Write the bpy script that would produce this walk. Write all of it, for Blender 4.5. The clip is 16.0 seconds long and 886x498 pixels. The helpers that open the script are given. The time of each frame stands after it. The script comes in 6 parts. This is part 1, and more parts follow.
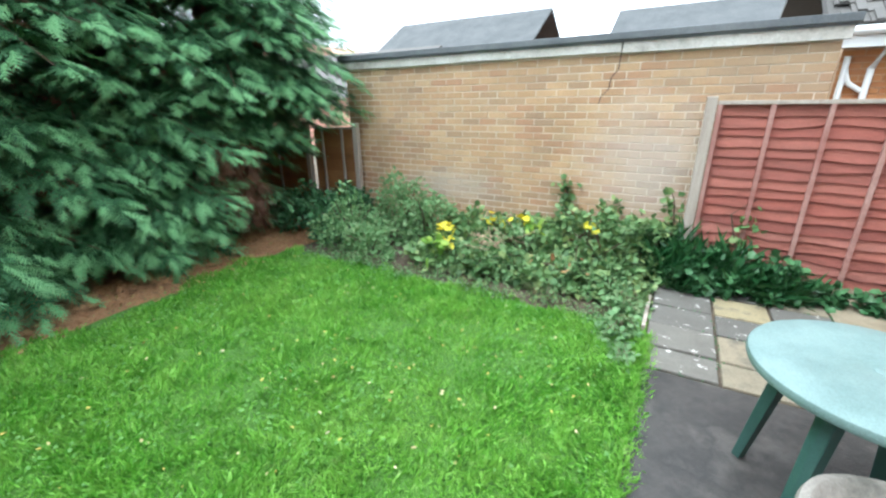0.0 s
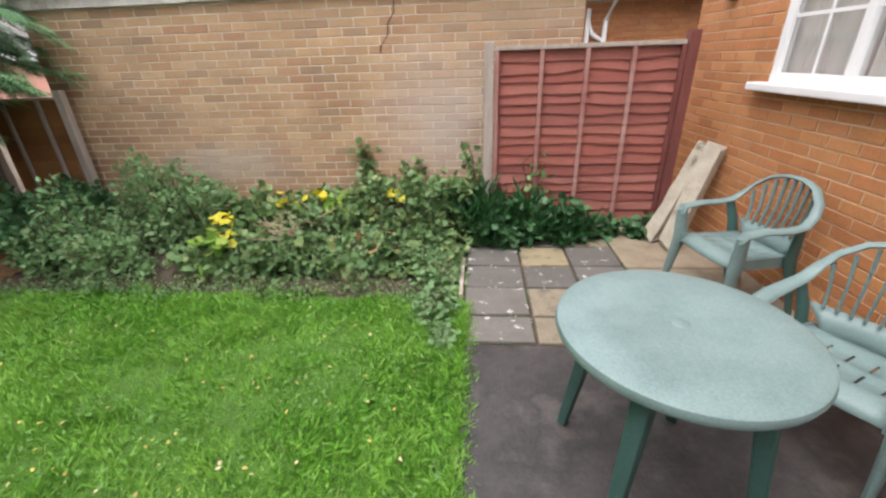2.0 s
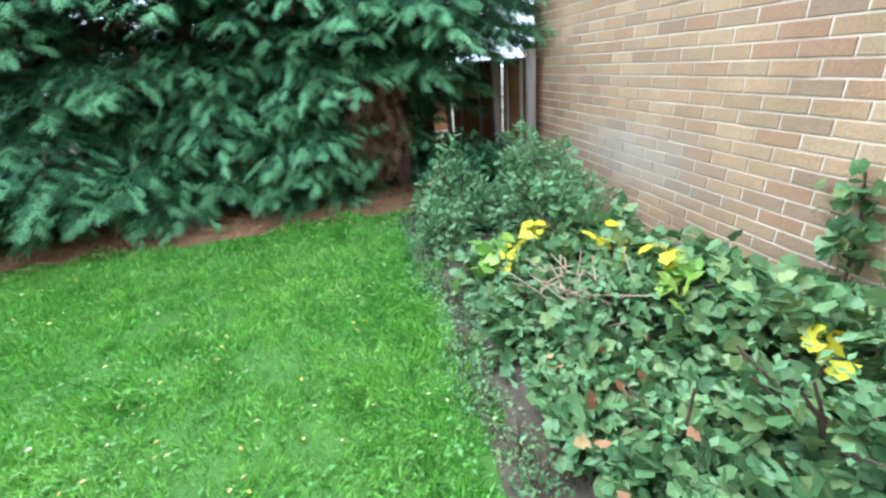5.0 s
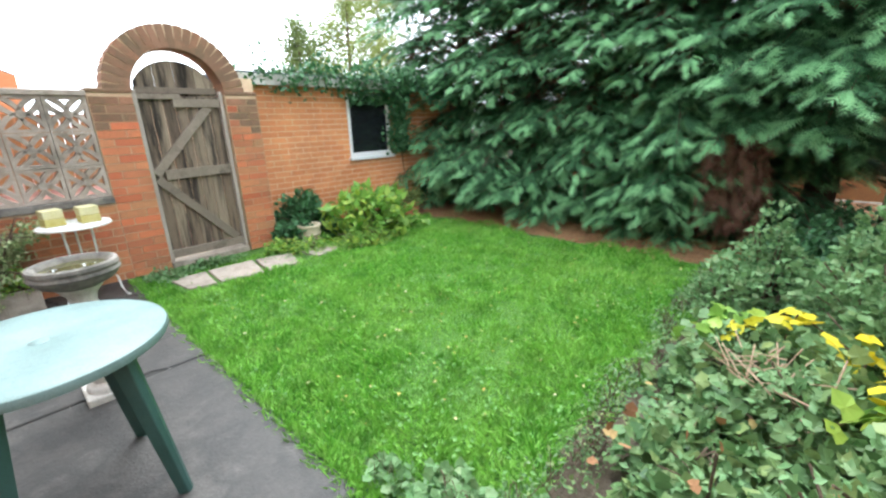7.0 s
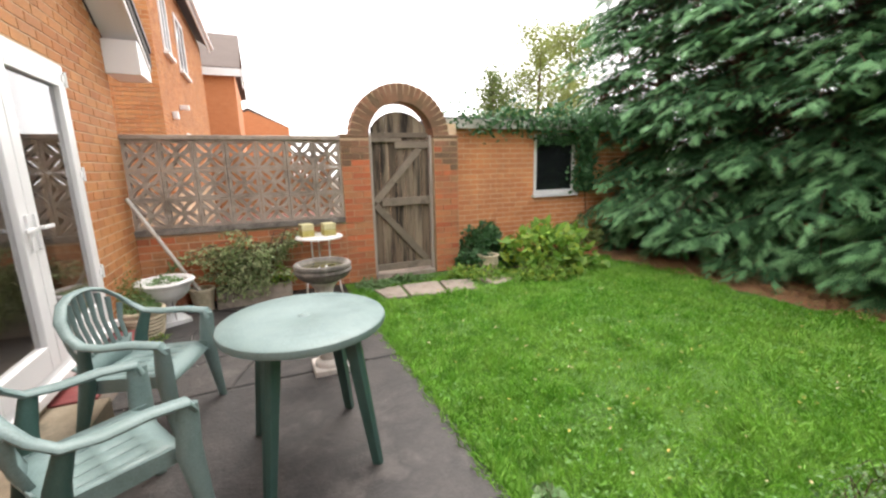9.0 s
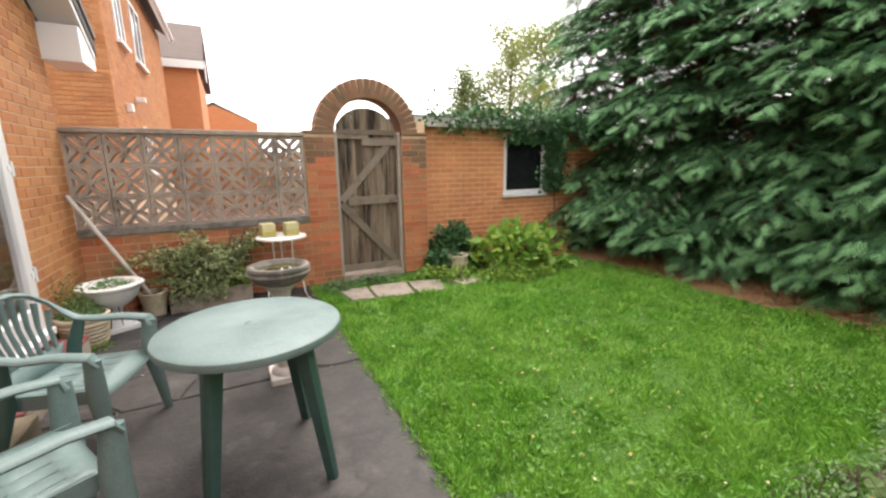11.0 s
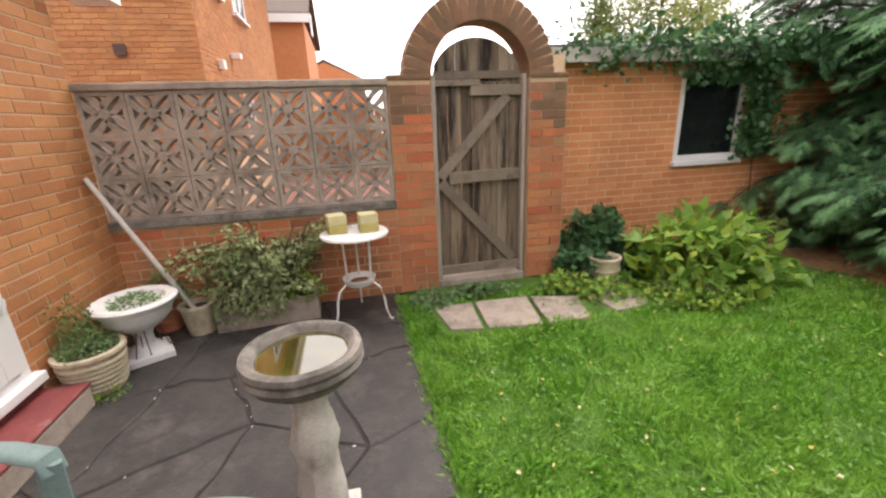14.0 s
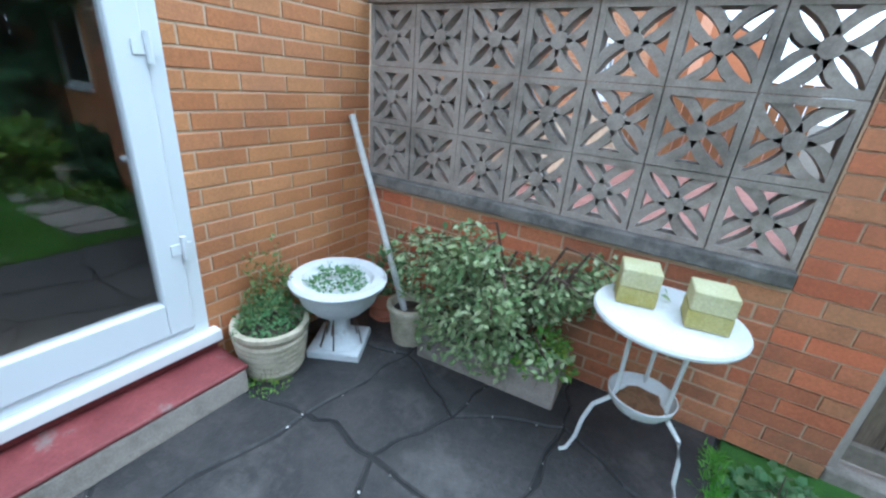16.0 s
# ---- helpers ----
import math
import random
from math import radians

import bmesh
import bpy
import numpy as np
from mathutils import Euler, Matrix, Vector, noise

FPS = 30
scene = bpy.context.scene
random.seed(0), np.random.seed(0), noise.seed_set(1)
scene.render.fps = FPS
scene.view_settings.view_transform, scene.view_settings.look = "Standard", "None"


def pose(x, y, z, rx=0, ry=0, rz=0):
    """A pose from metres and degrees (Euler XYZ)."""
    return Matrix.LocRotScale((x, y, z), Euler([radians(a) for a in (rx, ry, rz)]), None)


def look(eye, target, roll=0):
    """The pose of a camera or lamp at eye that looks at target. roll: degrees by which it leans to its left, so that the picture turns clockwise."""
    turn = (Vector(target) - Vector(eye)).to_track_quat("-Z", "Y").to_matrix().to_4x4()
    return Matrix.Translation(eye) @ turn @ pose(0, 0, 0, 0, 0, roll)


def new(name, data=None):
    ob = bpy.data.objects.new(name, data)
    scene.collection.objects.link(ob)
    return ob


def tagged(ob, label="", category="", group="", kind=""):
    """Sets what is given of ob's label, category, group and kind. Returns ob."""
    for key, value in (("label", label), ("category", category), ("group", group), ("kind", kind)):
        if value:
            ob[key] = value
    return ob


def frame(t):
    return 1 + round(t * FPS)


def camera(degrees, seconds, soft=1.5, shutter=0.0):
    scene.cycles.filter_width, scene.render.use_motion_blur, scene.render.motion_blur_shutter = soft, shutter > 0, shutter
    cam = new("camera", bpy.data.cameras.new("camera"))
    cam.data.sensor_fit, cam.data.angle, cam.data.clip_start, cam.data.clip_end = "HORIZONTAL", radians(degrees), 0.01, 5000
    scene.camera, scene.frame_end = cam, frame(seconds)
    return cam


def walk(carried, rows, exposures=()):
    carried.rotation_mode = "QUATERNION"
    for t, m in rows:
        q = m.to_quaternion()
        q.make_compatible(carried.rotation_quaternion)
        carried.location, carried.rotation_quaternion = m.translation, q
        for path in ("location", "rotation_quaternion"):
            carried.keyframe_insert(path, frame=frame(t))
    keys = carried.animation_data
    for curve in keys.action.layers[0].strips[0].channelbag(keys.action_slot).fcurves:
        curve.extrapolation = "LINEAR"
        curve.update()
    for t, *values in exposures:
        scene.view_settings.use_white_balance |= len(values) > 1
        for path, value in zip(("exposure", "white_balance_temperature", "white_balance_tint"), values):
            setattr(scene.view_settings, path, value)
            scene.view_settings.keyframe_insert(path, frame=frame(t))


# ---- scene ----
cam = camera(94.7, 16.0, 2.4)
EXPOSURES = [(0, 1.4, 5700, 0), (0.5, 1.05, 6000, 4), (1.0, 0.75, 6450, 12), (1.5, 0.7, 6600, 15), (2.0, 0.85, 6500, 15), (2.5, 0.9, 6400, 14), (3.0, 1.1, 5600, 8), (3.5, 1.28, 4900, 5), (4.0, 1.36, 4950, 4), (4.5, 1.52, 5000, 3), (5.2, 1.6, 5200, 2), (7.3, 1.5, 6100, 5), (8.0, 1.25, 6500, 10), (10.5, 1.0, 6950, 14), (12.5, 0.92, 6950, 16), (13.5, 0.88, 7200, 22), (14.0, 0.85, 7100, 19), (14.5, 1.05, 5800, 12), (15.2, 1.05, 5900, 12), (15.5, 1.15, 6100, 13), (16, 0.95, 4700, -1)]
PATH = [
    (0, (-2.075, 1.243, 1.6), (-3.012, 2.877, 0.928), -0.7),
    (0.5, (-2.025, 1.255, 1.609), (-2.448, 3.086, 0.925), -1.0),
    (1, (-1.969, 1.291, 1.616), (-2.046, 3.151, 0.885), -1.0),
    (1.5, (-2.008, 1.502, 1.512), (-2.023, 3.334, 0.708), -1.1),
    (2, (-2.001, 1.851, 1.512), (-2.167, 3.658, 0.67), -2.0),
    (2.5, (-2.04, 2.239, 1.511), (-2.402, 4.036, 0.71), -2.8),
    (3, (-2.105, 2.647, 1.502), (-2.81, 4.374, 0.78), -3.5),
    (3.5, (-2.1, 3.075, 1.479), (-3.045, 4.659, 0.704), -4.7),
    (4, (-2.088, 3.439, 1.457), (-3.261, 4.816, 0.604), -5.8),
    (4.5, (-2.033, 3.749, 1.442), (-3.538, 4.677, 0.509), -5.4),
    (5, (-1.989, 4.002, 1.329), (-3.779, 4.322, 0.497), -5.8),
    (5.2, (-1.931, 4.065, 1.341), (-3.763, 4.127, 0.54), -5.2),
    (7.3, (-1.335, 4.978, 1.436), (-2.585, 3.511, 0.901), -1.8),
    (7.5, (-1.31, 4.98, 1.43), (-2.448, 3.409, 0.944), -1.9),
    (8, (-1.248, 4.971, 1.416), (-2.129, 3.224, 1.003), -1.6),
    (8.2, (-1.23, 4.963, 1.403), (-2.008, 3.162, 1.013), -1.5),
    (10.3, (-1.291, 4.99, 1.424), (-2.092, 3.206, 1.007), -0.4),
    (10.5, (-1.308, 4.995, 1.422), (-2.164, 3.238, 1.0), -0.4),
    (11, (-1.335, 4.917, 1.405), (-2.223, 3.172, 0.999), -0.7),
    (11.5, (-1.311, 4.851, 1.405), (-2.122, 3.06, 1.038), -0.7),
    (12, (-1.272, 4.792, 1.397), (-1.976, 2.959, 1.019), -0.0),
    (12.5, (-1.283, 4.557, 1.37), (-1.887, 2.71, 0.896), -0.2),
    (13, (-1.471, 4.198, 1.374), (-1.965, 2.342, 0.816), -1.1),
    (13.5, (-1.635, 3.811, 1.367), (-2.137, 1.968, 0.774), -1.2),
    (14, (-1.762, 3.374, 1.452), (-2.162, 1.509, 0.852), -2.3),
    (14.5, (-1.868, 2.991, 1.426), (-2.078, 1.092, 0.835), -1.8),
    (15, (-1.918, 2.574, 1.426), (-1.899, 0.672, 0.806), 0.7),
    (15.5, (-1.806, 2.202, 1.431), (-1.403, 0.369, 0.739), 2.8),
    (16, (-1.69, 1.874, 1.388), (-0.745, 0.286, 0.623), 4.8),
]
walk(cam, [(t, look(eye, target, roll)) for t, eye, target, roll in PATH], EXPOSURES)

# ---- world and sun ----
world = bpy.data.worlds.new("overcast_sky")
scene.world = world
world.use_nodes = True
wn = world.node_tree
sky = wn.nodes.new("ShaderNodeTexSky")
sky.sky_type = "NISHITA"
sky.sun_disc = False
sky.sun_elevation = radians(63)
sky.sun_rotation = radians(222)
sky.dust_density = 4.0
pale = wn.nodes.new("ShaderNodeHueSaturation")
pale.inputs["Saturation"].default_value = 0.18
wn.links.new(sky.outputs["Color"], pale.inputs["Color"])
cloud = wn.nodes.new("ShaderNodeMix")
cloud.data_type = "RGBA"
cloud.inputs[0].default_value = 0.75
cloud.inputs[7].default_value = (11.0, 11.2, 11.5, 1)
wn.links.new(pale.outputs["Color"], cloud.inputs[6])
wn.links.new(cloud.outputs[2], wn.nodes["Background"].inputs["Color"])
wn.nodes["Background"].inputs["Strength"].default_value = 0.15
sun = new("sun", bpy.data.lights.new("sun", "SUN"))
sun.data.energy = 1.4
sun.data.angle = radians(35)
sun.data.color = (1.0, 0.96, 0.9)
sun.matrix_world = look((-2, -2.2, 6), (0, 0, 0))


# ---- materials ----
def material(name):
    m = bpy.data.materials.new(name)
    m.use_nodes = True
    t = m.node_tree
    return m, t, t.nodes["Principled BSDF"]


def ramp(t, fac, cols):
    """A colour ramp through cols, evenly spaced."""
    r = t.nodes.new("ShaderNodeValToRGB")
    e = r.color_ramp.elements
    while len(e) < len(cols):
        e.new(0.5)
    for k, c in enumerate(cols):
        e[k].position = k / (len(cols) - 1)
        e[k].color = (*c, 1)
    t.links.new(fac, r.inputs["Fac"])
    return r.outputs["Color"]


def noise_at(t, scale, detail=4.0, rough=0.6, stretch=None):
    g = t.nodes.new("ShaderNodeNewGeometry")
    n = t.nodes.new("ShaderNodeTexNoise")
    n.inputs["Scale"].default_value = scale
    n.inputs["Detail"].default_value = detail
    n.inputs["Roughness"].default_value = rough
    if stretch:
        mp = t.nodes.new("ShaderNodeMapping")
        mp.inputs["Scale"].default_value = stretch
        t.links.new(g.outputs["Position"], mp.inputs["Vector"])
        t.links.new(mp.outputs["Vector"], n.inputs["Vector"])
    else:
        t.links.new(g.outputs["Position"], n.inputs["Vector"])
    return n.outputs["Fac"]


def mixed(t, fac, a, b, blend="MIX"):
    m = t.nodes.new("ShaderNodeMix")
    m.data_type, m.blend_type = "RGBA", blend
    for value, k in ((fac, 0), (a, 6), (b, 7)):
        if isinstance(value, (int, float)):
            m.inputs[k].default_value = value
        elif isinstance(value, tuple):
            m.inputs[k].default_value = (*value, 1)
        else:
            t.links.new(value, m.inputs[k])
    return m.outputs[2]


def sharpen(t, fac, lo, hi):
    r = t.nodes.new("ShaderNodeMapRange")
    r.inputs["From Min"].default_value, r.inputs["From Max"].default_value = lo, hi
    t.links.new(fac, r.inputs["Value"])
    return r.outputs["Result"]


def piece_random(t):
    """One random value a piece, whether it is an object or an island of a mesh."""
    o, g, m = t.nodes.new("ShaderNodeObjectInfo"), t.nodes.new("ShaderNodeNewGeometry"), t.nodes.new("ShaderNodeMath")
    t.links.new(o.outputs["Random"], m.inputs[0])
    t.links.new(g.outputs["Random Per Island"], m.inputs[1])
    f = t.nodes.new("ShaderNodeMath")
    f.operation = "FRACT"
    t.links.new(m.outputs[0], f.inputs[0])
    return f.outputs[0]


def bump(t, p, height, strength=0.3, distance=0.01):
    b = t.nodes.new("ShaderNodeBump")
    b.inputs["Strength"].default_value, b.inputs["Distance"].default_value = strength, distance
    t.links.new(height, b.inputs["Height"])
    t.links.new(b.outputs["Normal"], p.inputs["Normal"])


def surface(name, cols, scale=3.0, fine=60.0, rough=0.7, relief=0.3, dist=0.005, stain=None, stain_scale=1.5, stain_range=(0.5, 0.7), pieces=False, metal=0.0, stretch=None):
    """A weathered surface: colours by noise or piece by piece, fine grain, stains and relief."""
    m, t, p = material(name)
    big = noise_at(t, scale, 5.0, 0.65, stretch)
    small = noise_at(t, fine, 3.0, 0.7, stretch)
    base = ramp(t, piece_random(t) if pieces else sharpen(t, big, 0.3, 0.7), cols)
    if pieces:
        base = mixed(t, sharpen(t, big, 0.35, 0.75), base, mixed(t, 0.3, base, (0.05, 0.04, 0.035)))
    base = mixed(t, 0.55, base, ramp(t, sharpen(t, small, 0.25, 0.75), [(0.35, 0.35, 0.35), (0.75, 0.75, 0.75)]), "OVERLAY")
    if stain:
        base = mixed(t, sharpen(t, noise_at(t, stain_scale, 6.0, 0.7, stretch), *stain_range), base, stain)
    t.links.new(base, p.inputs["Base Color"])
    p.inputs["Roughness"].default_value = rough
    p.inputs["Metallic"].default_value = metal
    bump(t, p, small, relief, dist)
    return m


def leafy(name, cols, rough=0.55, glow=0.3, patch=None, drift=0.45):
    """Leaves: colour leaf by leaf, drifting over the plant, some light through them."""
    m, t, p = material(name)
    c = ramp(t, piece_random(t), cols)
    c = mixed(t, sharpen(t, noise_at(t, 2.2, 5.0, 0.7), 0.35, 0.68), c, mixed(t, drift, c, patch or cols[0]))
    t.links.new(c, p.inputs["Base Color"])
    p.inputs["Roughness"].default_value = rough
    p.inputs["Specular IOR Level"].default_value = 0.35
    tr, mx = t.nodes.new("ShaderNodeBsdfTranslucent"), t.nodes.new("ShaderNodeMixShader")
    t.links.new(c, tr.inputs["Color"])
    mx.inputs[0].default_value = glow
    t.links.new(p.outputs[0], mx.inputs[1])
    t.links.new(tr.outputs[0], mx.inputs[2])
    t.links.new(mx.outputs[0], t.nodes["Material Output"].inputs["Surface"])
    return m


def lawn_blades():
    """Grass: blade by blade, in dark and pale drifts of two sizes."""
    m, t, p = material("grass_blades")
    c = ramp(t, piece_random(t), [(0.060, 0.185, 0.016), (0.140, 0.385, 0.036), (0.270, 0.540, 0.085), (0.098, 0.290, 0.024), (0.200, 0.470, 0.055)])
    c = mixed(t, sharpen(t, noise_at(t, 1.3, 3.0, 0.6), 0.4, 0.66), c, mixed(t, 0.5, c, (0.360, 0.590, 0.120)))
    c = mixed(t, sharpen(t, noise_at(t, 5.5, 4.0, 0.65), 0.48, 0.7), c, mixed(t, 0.65, c, (0.050, 0.175, 0.016)))
    c = mixed(t, sharpen(t, noise_at(t, 16.0, 3.0, 0.6), 0.58, 0.72), c, mixed(t, 0.55, c, (0.400, 0.540, 0.190)))
    t.links.new(c, p.inputs["Base Color"])
    p.inputs["Roughness"].default_value = 0.5
    p.inputs["Specular IOR Level"].default_value = 0.35
    tr, mx = t.nodes.new("ShaderNodeBsdfTranslucent"), t.nodes.new("ShaderNodeMixShader")
    t.links.new(c, tr.inputs["Color"])
    mx.inputs[0].default_value = 0.3
    t.links.new(p.outputs[0], mx.inputs[1])
    t.links.new(tr.outputs[0], mx.inputs[2])
    t.links.new(mx.outputs[0], t.nodes["Material Output"].inputs["Surface"])
    return m


BRICK_RED = surface("orange_brick", [(0.380, 0.140, 0.050), (0.470, 0.200, 0.070), (0.520, 0.235, 0.090), (0.420, 0.160, 0.055), (0.490, 0.215, 0.090)], 2.5, 90, 0.85, 0.5, 0.004, pieces=True)
BRICK_PEACH = surface("pale_orange_brick", [(0.60, 0.215, 0.085), (0.68, 0.265, 0.11), (0.73, 0.305, 0.135), (0.63, 0.235, 0.095), (0.71, 0.29, 0.125)], 1.6, 90, 0.9, 0.5, 0.004, stain=(0.36, 0.13, 0.06), stain_scale=1.3, stain_range=(0.55, 0.8), pieces=True)
BRICK_ARCH = surface("weathered_red_brick", [(0.46, 0.125, 0.055), (0.56, 0.215, 0.10), (0.40, 0.135, 0.065), (0.53, 0.255, 0.12), (0.60, 0.17, 0.075)], 3.0, 80, 0.9, 0.6, 0.005, stain=(0.15, 0.11, 0.065), stain_scale=2.0, stain_range=(0.5, 0.78), pieces=True)
BRICK_RING = surface("mossy_arch_brick", [(0.230, 0.115, 0.068), (0.310, 0.165, 0.100), (0.200, 0.115, 0.070), (0.360, 0.170, 0.100)], 5.0, 80, 0.95, 0.7, 0.006, stain=(0.1, 0.09, 0.05), stain_scale=3.5, stain_range=(0.45, 0.75), pieces=True)
BRICK_BUFF = surface("buff_brick", [(0.42, 0.265, 0.145), (0.50, 0.33, 0.19), (0.33, 0.215, 0.135), (0.54, 0.375, 0.225), (0.45, 0.28, 0.16), (0.39, 0.22, 0.13)], 1.6, 80, 0.9, 0.6, 0.005, stain=(0.36, 0.24, 0.14), stain_scale=1.1, stain_range=(0.45, 0.75), pieces=True)
MORTAR = surface("pale_mortar", [(0.44, 0.30, 0.185), (0.57, 0.42, 0.285)], 4, 120, 0.95, 0.5, 0.004)
MORTAR_PEACH = surface("sandy_mortar", [(0.66, 0.46, 0.29), (0.78, 0.58, 0.40)], 4, 120, 0.95, 0.5, 0.004)
MORTAR_BUFF = surface("cream_mortar", [(0.62, 0.52, 0.40), (0.74, 0.65, 0.53)], 4, 120, 0.95, 0.5, 0.004, stain=(0.42, 0.34, 0.26), stain_scale=1.2)
CONCRETE = surface("weathered_concrete", [(0.240, 0.200, 0.165), (0.380, 0.320, 0.270), (0.300, 0.255, 0.220)], 5, 120, 0.9, 0.6, 0.004, stain=(0.08, 0.072, 0.06), stain_scale=2.0, stain_range=(0.48, 0.75))
STONE = surface("lichened_stone", [(0.15, 0.135, 0.12), (0.27, 0.245, 0.22)], 9, 140, 0.9, 0.8, 0.004, stain=(0.08, 0.075, 0.065), stain_scale=7.0, stain_range=(0.45, 0.65))
BLACK_GRIT = surface("black_grit", [(0.012, 0.012, 0.012), (0.03, 0.028, 0.026)], 6, 90, 0.8, 0.8, 0.006)
SLABS = surface("old_grey_paving", [(0.085, 0.082, 0.080), (0.150, 0.140, 0.125), (0.110, 0.105, 0.100)], 5, 90, 0.85, 0.6, 0.004, stain=(0.55, 0.53, 0.5), stain_scale=11.0, stain_range=(0.6, 0.66), pieces=True)
SLABS_BUFF = surface("old_buff_paving", [(0.30, 0.25, 0.15), (0.21, 0.18, 0.13), (0.25, 0.21, 0.15)], 5, 90, 0.85, 0.6, 0.004, stain=(0.11, 0.10, 0.085), stain_scale=7.0, stain_range=(0.52, 0.7), pieces=True)
DARK_PAVING = surface("blackened_paving", [(0.018, 0.017, 0.018), (0.050, 0.045, 0.043), (0.028, 0.026, 0.026), (0.072, 0.065, 0.061)], 2.6, 60, 0.6, 0.8, 0.006, stain=(0.15, 0.135, 0.125), stain_scale=1.9, stain_range=(0.54, 0.8))
SOIL = surface("dry_soil", [(0.06, 0.045, 0.033), (0.15, 0.115, 0.08)], 8, 90, 0.95, 0.9, 0.02)
LITTER = surface("brown_leaf_litter", [(0.22, 0.1, 0.045), (0.34, 0.18, 0.09), (0.15, 0.08, 0.04)], 14, 110, 0.95, 0.9, 0.02)
TURF = surface("turf", [(0.05, 0.125, 0.016), (0.095, 0.215, 0.028)], 4, 90, 0.95, 0.9, 0.02)
UPVC, tt, pp = material("white_upvc")
pp.inputs["Base Color"].default_value = (0.74, 0.74, 0.74, 1)
pp.inputs["Roughness"].default_value = 0.35
PLASTIC = surface("faded_green_plastic", [(0.120, 0.182, 0.178), (0.152, 0.222, 0.218), (0.185, 0.256, 0.252)], 5, 160, 0.45, 0.12, 0.002, stain=(0.12, 0.2, 0.18), stain_scale=5, stain_range=(0.55, 0.85))
GREEN = surface("dark_green_plastic", [(0.03, 0.075, 0.065), (0.045, 0.1, 0.09)], 6, 150, 0.45, 0.12, 0.002)
WOOD = surface("silvered_wood", [(0.14, 0.10, 0.07), (0.24, 0.18, 0.125), (0.34, 0.275, 0.2), (0.19, 0.14, 0.10)], 5, 30, 0.9, 0.8, 0.004, pieces=True, stretch=(3.4, 3.4, 0.3), stain=(0.024, 0.018, 0.014), stain_scale=3.0, stain_range=(0.43, 0.6))
WOOD_RAIL = surface("bleached_wood", [(0.15, 0.118, 0.09), (0.25, 0.205, 0.16), (0.19, 0.155, 0.12)], 5, 40, 0.9, 0.7, 0.004, pieces=True, stain=(0.06, 0.047, 0.036), stain_scale=4.0, stain_range=(0.55, 0.75))
FENCE = surface("red_stained_wood", [(0.24, 0.072, 0.058), (0.38, 0.135, 0.105), (0.30, 0.09, 0.07), (0.44, 0.19, 0.155)], 4, 60, 0.85, 0.6, 0.004, pieces=True, stretch=(0.9, 0.9, 4), stain=(0.19, 0.065, 0.05), stain_scale=2.6, stain_range=(0.52, 0.75))
FENCE_FADED = surface("faded_red_timber", [(0.27, 0.10, 0.085), (0.42, 0.27, 0.24)], 1.6, 60, 0.9, 0.5, 0.003)
FENCE_POST = surface("grey_timber", [(0.3, 0.25, 0.21), (0.42, 0.37, 0.33)], 4, 60, 0.9, 0.5, 0.003, stretch=(5, 5, 0.5))
FENCE_DARK = surface("dark_red_timber", [(0.12, 0.035, 0.03), (0.2, 0.06, 0.05)], 4, 60, 0.9, 0.5, 0.003, stretch=(5, 5, 0.5))
FENCE_OLD = surface("orange_brown_wood", [(0.24, 0.1, 0.035), (0.34, 0.16, 0.06), (0.28, 0.12, 0.045)], 4, 60, 0.85, 0.5, 0.003, pieces=True)
TILE = surface("grey_roof_tile", [(0.07, 0.065, 0.062), (0.12, 0.11, 0.105)], 3, 50, 0.85, 0.5, 0.01, pieces=True)
TILE_BROWN = surface("brown_roof_tile", [(0.075, 0.055, 0.048), (0.12, 0.09, 0.078)], 3, 30, 0.85, 0.5, 0.01, pieces=True)
FELT = surface("dark_roof_felt", [(0.085, 0.093, 0.105), (0.145, 0.155, 0.165)], 3, 80, 0.9, 0.4, 0.005)
FASCIA = surface("peeling_fascia", [(0.4, 0.38, 0.35), (0.62, 0.6, 0.57)], 3, 50, 0.7, 0.4, 0.003, stain=(0.22, 0.19, 0.16), stain_scale=4, stain_range=(0.55, 0.75))
def masonry_patch(m, centre, size, colour, amount):
    """Blends a colour into the masonry: a ragged patch about a centre, with half-sizes."""
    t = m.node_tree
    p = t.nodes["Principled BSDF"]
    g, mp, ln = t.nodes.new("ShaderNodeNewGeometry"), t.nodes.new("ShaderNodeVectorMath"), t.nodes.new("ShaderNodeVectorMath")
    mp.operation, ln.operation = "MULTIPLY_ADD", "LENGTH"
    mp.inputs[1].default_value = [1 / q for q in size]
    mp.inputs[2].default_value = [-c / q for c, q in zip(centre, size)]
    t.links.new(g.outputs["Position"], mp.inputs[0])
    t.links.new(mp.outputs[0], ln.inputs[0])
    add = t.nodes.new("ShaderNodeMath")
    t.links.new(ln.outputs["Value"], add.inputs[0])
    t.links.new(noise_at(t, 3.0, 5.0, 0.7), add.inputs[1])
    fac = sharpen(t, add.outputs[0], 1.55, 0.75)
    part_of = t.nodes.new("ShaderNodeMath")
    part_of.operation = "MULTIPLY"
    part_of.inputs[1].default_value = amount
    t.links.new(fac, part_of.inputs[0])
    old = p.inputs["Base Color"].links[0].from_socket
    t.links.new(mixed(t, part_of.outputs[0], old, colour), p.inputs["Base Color"])


